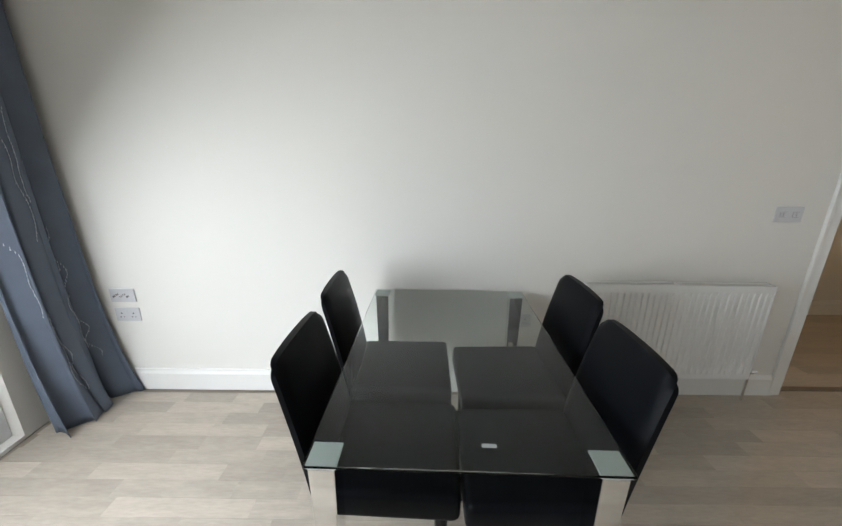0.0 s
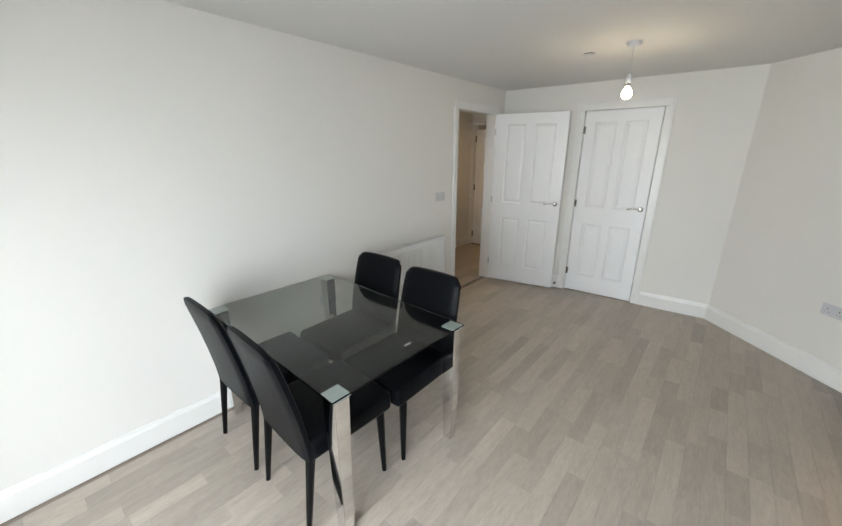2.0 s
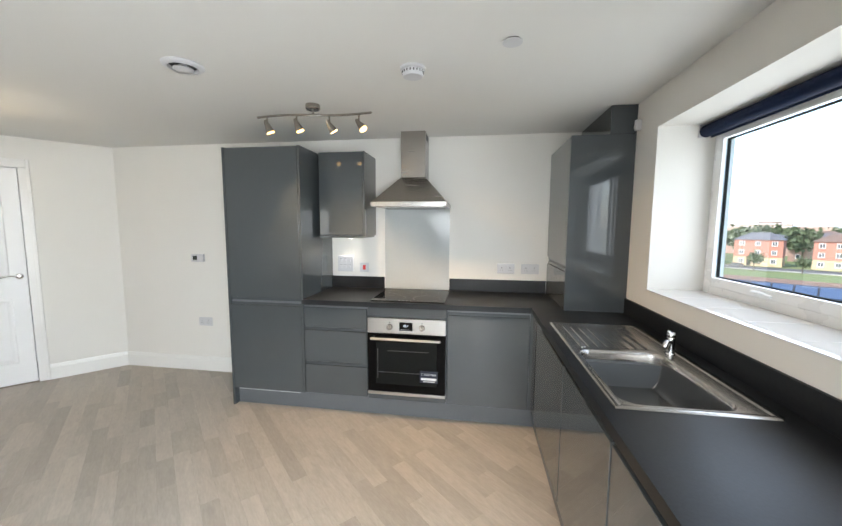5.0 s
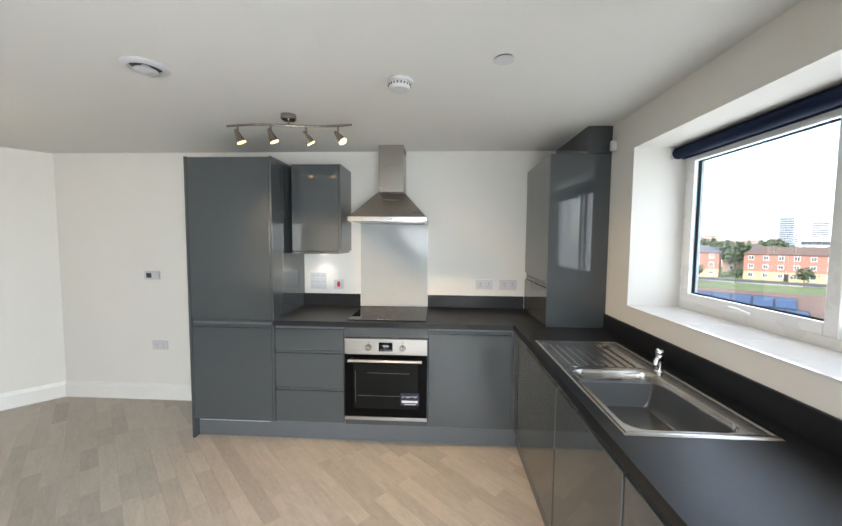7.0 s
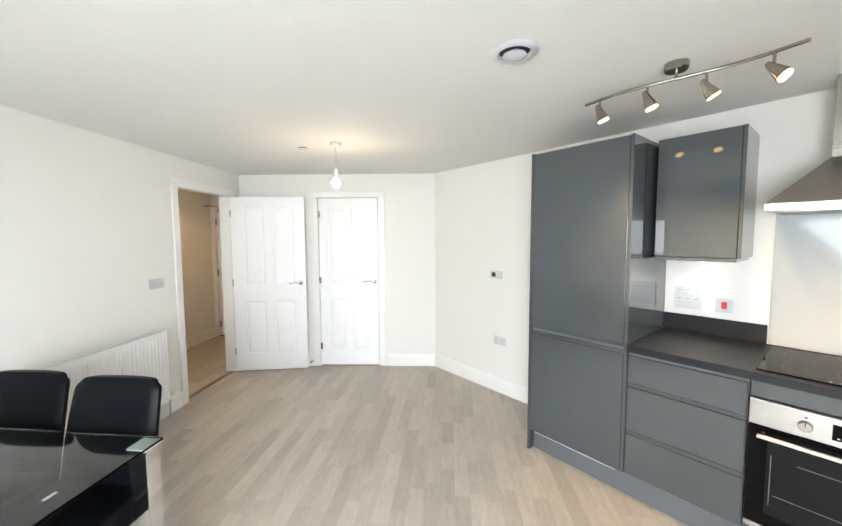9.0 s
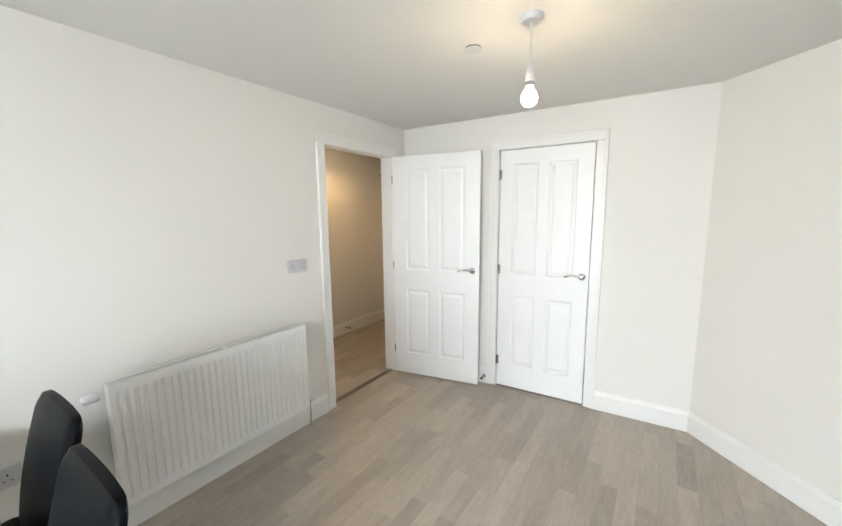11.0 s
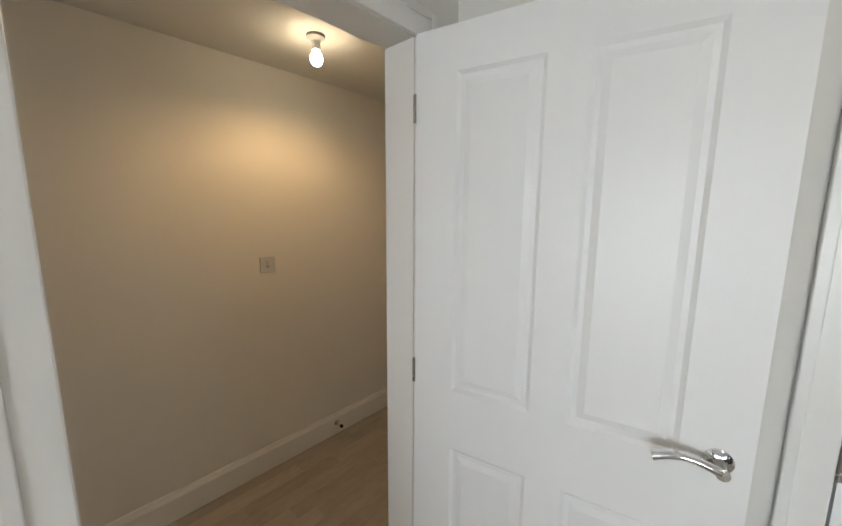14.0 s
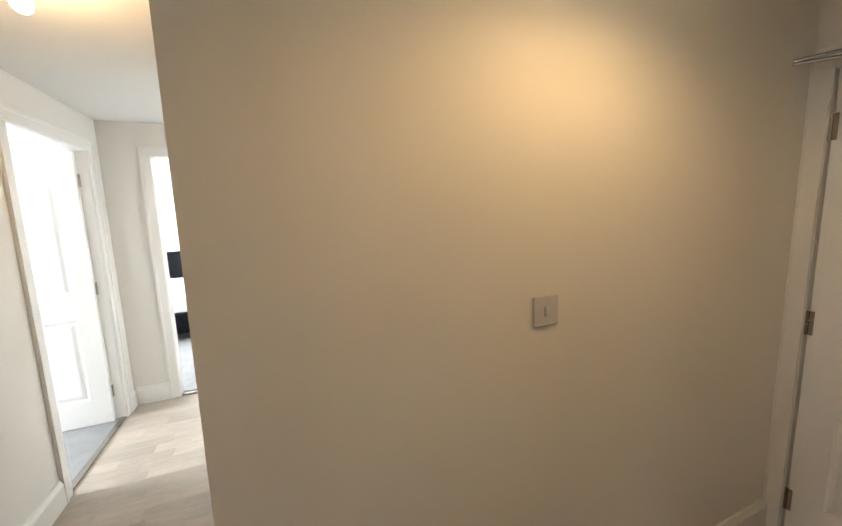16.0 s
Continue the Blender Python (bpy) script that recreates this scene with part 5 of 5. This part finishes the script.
for i in range(26):
    x = rnd.uniform(-500, 420)
    y = rnd.uniform(-1300, -800)
    hgt = rnd.choice((16, 18, 22, 26, 34, 44, 52))
    w = rnd.uniform(14, 34)
    th = thing("tower_block", pose(x, y, GZ), "block of the distant town skyline, its colour paled for haze", "building", "distant skyline")
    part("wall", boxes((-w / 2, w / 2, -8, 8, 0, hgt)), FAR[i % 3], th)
    part("window_band", boxes(*[(-w / 2 + 1, w / 2 - 1, 8.02, 8.2, z, z + 1.4) for z in np.arange(3, hgt - 2, 3.4)]), PANE, th)


# no air volume: the hill's haze is painted into its pale colour
HAZE_TINT = material("hillside_haze_tint", (0.52, 0.55, 0.56), 0.95, var=0.12, scale=0.01, fine=0.06)
hill = bmesh.new()
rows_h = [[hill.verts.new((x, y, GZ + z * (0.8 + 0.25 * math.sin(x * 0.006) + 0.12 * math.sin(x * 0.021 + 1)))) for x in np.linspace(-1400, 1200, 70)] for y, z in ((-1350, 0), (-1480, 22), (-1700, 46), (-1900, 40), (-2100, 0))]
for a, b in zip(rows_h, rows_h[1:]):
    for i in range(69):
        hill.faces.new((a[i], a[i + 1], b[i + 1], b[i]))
solid("backdrop", hill, HAZE_TINT, Matrix(), "hillside on the horizon with haze painted into its colour", "hill", kind="structure")


def tree(x, y, h, r, seed):
    """Trunk with limbs and a crown of many small leaf clumps."""
    rn = random.Random(seed)
    th = thing("tree", pose(x, y, GZ), "leafy green street tree", "tree", "street trees")
    bm = tube([(0, 0, 0), (0.1, 0, h * 0.3), (0, 0.1, h * 0.6), (0.05, 0, h * 0.85)], [h * 0.03, h * 0.022, h * 0.014, h * 0.005], 8)
    tips = []
    for k in range(9):
        a, z = rn.uniform(0, 6.28), h * rn.uniform(0.35, 0.75)
        tip = (r * 0.7 * math.cos(a), r * 0.7 * math.sin(a), z + h * 0.15)
        tips.append(tip)
        tube([(0, 0, z), (tip[0] * 0.5, tip[1] * 0.5, z + h * 0.1), tip], [h * 0.01, h * 0.006, h * 0.002], 6, bm)
    part("trunk", bm, BARK, th)
    verts, faces = [], []
    for k in range(420):
        base = rn.choice(tips)
        p = Vector(base) * 0.75 + Vector((rn.gauss(0, r * 0.3), rn.gauss(0, r * 0.3), h * 0.16 + rn.gauss(0, h * 0.10)))
        s = r * rn.uniform(0.08, 0.2)
        for q in range(2):
            n = Vector((rn.gauss(0, 1), rn.gauss(0, 1), rn.gauss(0, 1))).normalized()
            t1 = n.orthogonal().normalized()
            t2 = n.cross(t1)
            i0 = len(verts)
            verts += [tuple(p + s * (math.cos(a) * t1 + math.sin(a) * t2) * rn.uniform(0.6, 1.1)) for a in (0, 1.3, 2.5, 3.8, 5.1)]
            faces.append(tuple(range(i0, i0 + 5)))
    data = bpy.data.meshes.new("crown")
    data.from_pydata(verts, [], faces)
    data.materials.append(LEAFM)
    ob = new("crown", data)
    ob.parent = th
    return th


trees = [(-110, -205, 11, 5), (-60, -206, 10, 5), (-20, -204, 9, 4), (22, -206, 11, 5), (64, -204, 10, 5), (100, -207, 11, 5), (-90, -245, 12, 6), (-35, -243, 11, 5), (8, -246, 12, 6), (48, -243, 11, 5), (90, -290, 13, 7), (20, -292, 13, 7), (-50, -290, 13, 7), (-10, -345, 14, 8), (60, -347, 14, 8), (-30, -133, 4.5, 1.6), (-13, -134, 5, 1.8), (0, -134, 4.0, 1.4), (9, -133, 5, 1.8), (24, -134, 4.5, 1.6), (38, -133, 5, 1.9), (-44, -175, 11, 4.5), (2, -178, 11, 4.5), (17, -182, 12, 5), (33, -180, 10, 4), (52, -176, 12, 5), (-75, -176, 12, 5)]
for i, (x, y, h, r) in enumerate(trees):
    tree(x, y, h, r, i)


def car(x, y, colour, label):
    th = thing("car", pose(x, y, GZ + 0.02), label, "car", "cars parked along the street")
    paint = material("car_paint", colour, 0.25, 0.3, coat=0.5)
    part("body", prism([(-2.1, 0.3), (2.1, 0.3), (2.15, 0.75), (1.2, 0.9), (0.6, 1.4), (-1.2, 1.42), (-1.9, 0.95), (-2.15, 0.8)], -0.85, 0.85), paint, th)
    part("side_glass", prism([(0.95, 0.95), (0.5, 1.34), (-1.1, 1.35), (-1.6, 0.97)], 0.852, 0.86), PANE, th)
    for wx in (-1.3, 1.3):
        for wy in (-0.8, 0.8):
            w = part("wheel", lathe([(0.31, -0.1), (0.31, 0.1)], pose(wx, wy, 0.31, 90), 16), RUBBER, th)
            part("rim", lathe([(0.19, -0.105), (0.19, 0.105)], pose(wx, wy, 0.31, 90), 12), STEEL, w)


for x, y, c in ((-20, -141, (0.03, 0.035, 0.05)), (14, -141, (0.10, 0.10, 0.11)), (26, -141, (0.03, 0.05, 0.12)), (31, -141.5, (0.25, 0.26, 0.27)), (-34, -141, (0.35, 0.35, 0.35))):
    car(x, y, c, "small parked car at the kerb")

low = thing("lower_building", pose(-9, -36, GZ + 1.1), "lower neighbouring building with a tiled roof and solar panels", "building")
part("wall", boxes((-16, 11, -5, 5, -1.1, 5.0)), BRICK, low)
bm = bmesh.new()
v = [bm.verts.new(p) for p in ((-16.5, 5.5, 4.9), (11.8, 5.5, 4.9), (9.3, -0.5, 6.9), (-16.5, -0.5, 6.9), (-16.5, -6, 4.9), (11.8, -6, 4.9))]
bm.faces.new((v[0], v[1], v[2], v[3]))
bm.faces.new((v[3], v[2], v[5], v[4]))
bm.faces.new((v[1], v[5], v[2]))
bm.faces.new((v[0], v[3], v[4]))
part("roof", bm, ROOF, low, "brown tiled roof")
sl = math.degrees(math.atan2(2.0, 6.0))
for i in range(6):
    for j in range(2):
        pan = part("solar_panel", boxes((-0.5, 0.5, -0.8, 0.8, 0.06, 0.10)), SOLAR, low, "dark blue solar panel", m=pose(3.0 + 1.06 * i - 0.5 * j, 1.2 + 1.65 * j, 6.9 - (1.7 + 1.65 * j) / 3.0, -sl))
        part("panel_frame", frame_bm(-0.5, 0.5, -0.8, 0.8, 0.03, 0.0, 0.02, 0), STEEL, pan, m=pose(0, 0, 0.115, 90))

# ---- vinyl strips of the floor, last ----
rnd = random.Random(7)
STRIP = 0.09
room = [Vector((0.09, 0.0)), Vector((0.09, YC)), Vector(at(MK, 2.0, 0.09).translation[:2]), Vector(at(MK, 4.24, -0.40).translation[:2]), Vector(at(ME, 3.02, -0.40).translation[:2]), Vector(at(ME, 3.02, 0.0).translation[:2]), Vector((FX, -3.2)), Vector((FX, 0.33))]


def inside(p, poly):
    hit = False
    for a, b in zip(poly, poly[1:] + poly[:1]):
        if (a.y > p.y) != (b.y > p.y) and p.x < a.x + (p.y - a.y) / (b.y - a.y) * (b.x - a.x):
            hit = not hit
    return hit


shared = {}


def strip_mesh(length):
    if length not in shared:
        bm = box(-length / 2, length / 2, -STRIP / 2 + 0.0004, STRIP / 2 - 0.0004, -0.0035, 0.0)
        bm.faces.ensure_lookup_table()
        shared[length] = mesh_of("strip", bm, VINYL)
    return shared[length]


floor = tagged(new("floor"), "pale greyed-oak vinyl strip flooring", "floor", kind="structure")
floor.matrix_world = MA
rest = bmesh.new()
count = 0
hall = [Vector(p) for p in ((-2.01, 0.0), (1.29, 0.0), (1.29, 1.212), (-0.89, 1.212), (-0.89, 3.94), (-2.01, 3.94))]
rows_y = np.arange(-4.95, 4.5, STRIP)
for y in rows_y:
    x = -5.6 + rnd.uniform(-0.6, 0)
    while x < 1.3:
        length = rnd.choice((0.30, 0.38, 0.46, 0.54, 0.62))
        ends = [Vector((x + length * f / 12, y)) for f in range(13)]
        keep = [e.x for e in ends if inside(Vector((MA @ Vector((e.x, e.y, 0)))[:2]), room) or inside(e, hall)]
        if len(keep) > 1:
            if len(keep) == 13 and count < 300 and -4.3 < x < -0.2 and -2.9 < y < 0.0:
                ob = new("strip", strip_mesh(length))
                ob.parent = floor
                ob.location = (x + length / 2, y, 0)
                count += 1
            else:
                box(keep[0], keep[-1] - 0.0006, y - STRIP / 2 + 0.0004, y + STRIP / 2 - 0.0004, -0.0035, 0.0, bm=rest)
        x += length
tagged(part("strip_field", rest, VINYL, floor), kind="stuff")

# tiles of the window sill
sill = tagged(new("window_sill"), "white glazed tiles along the window sill", "sill", kind="structure")
sill.matrix_world = ME
tw = (wx1 - wx0) / 7
tile = box(-tw / 2 + 0.001, tw / 2 - 0.001, -0.1465, 0.1465, -0.0003, 0.006, 0.0012)
tile_mesh = mesh_of("tile", tile, TILEW)
for i in range(7):
    ob = new("tile", tile_mesh)
    ob.parent = sill
    ob.location = (wx0 + tw * (i + 0.5), 0.140, wz0)
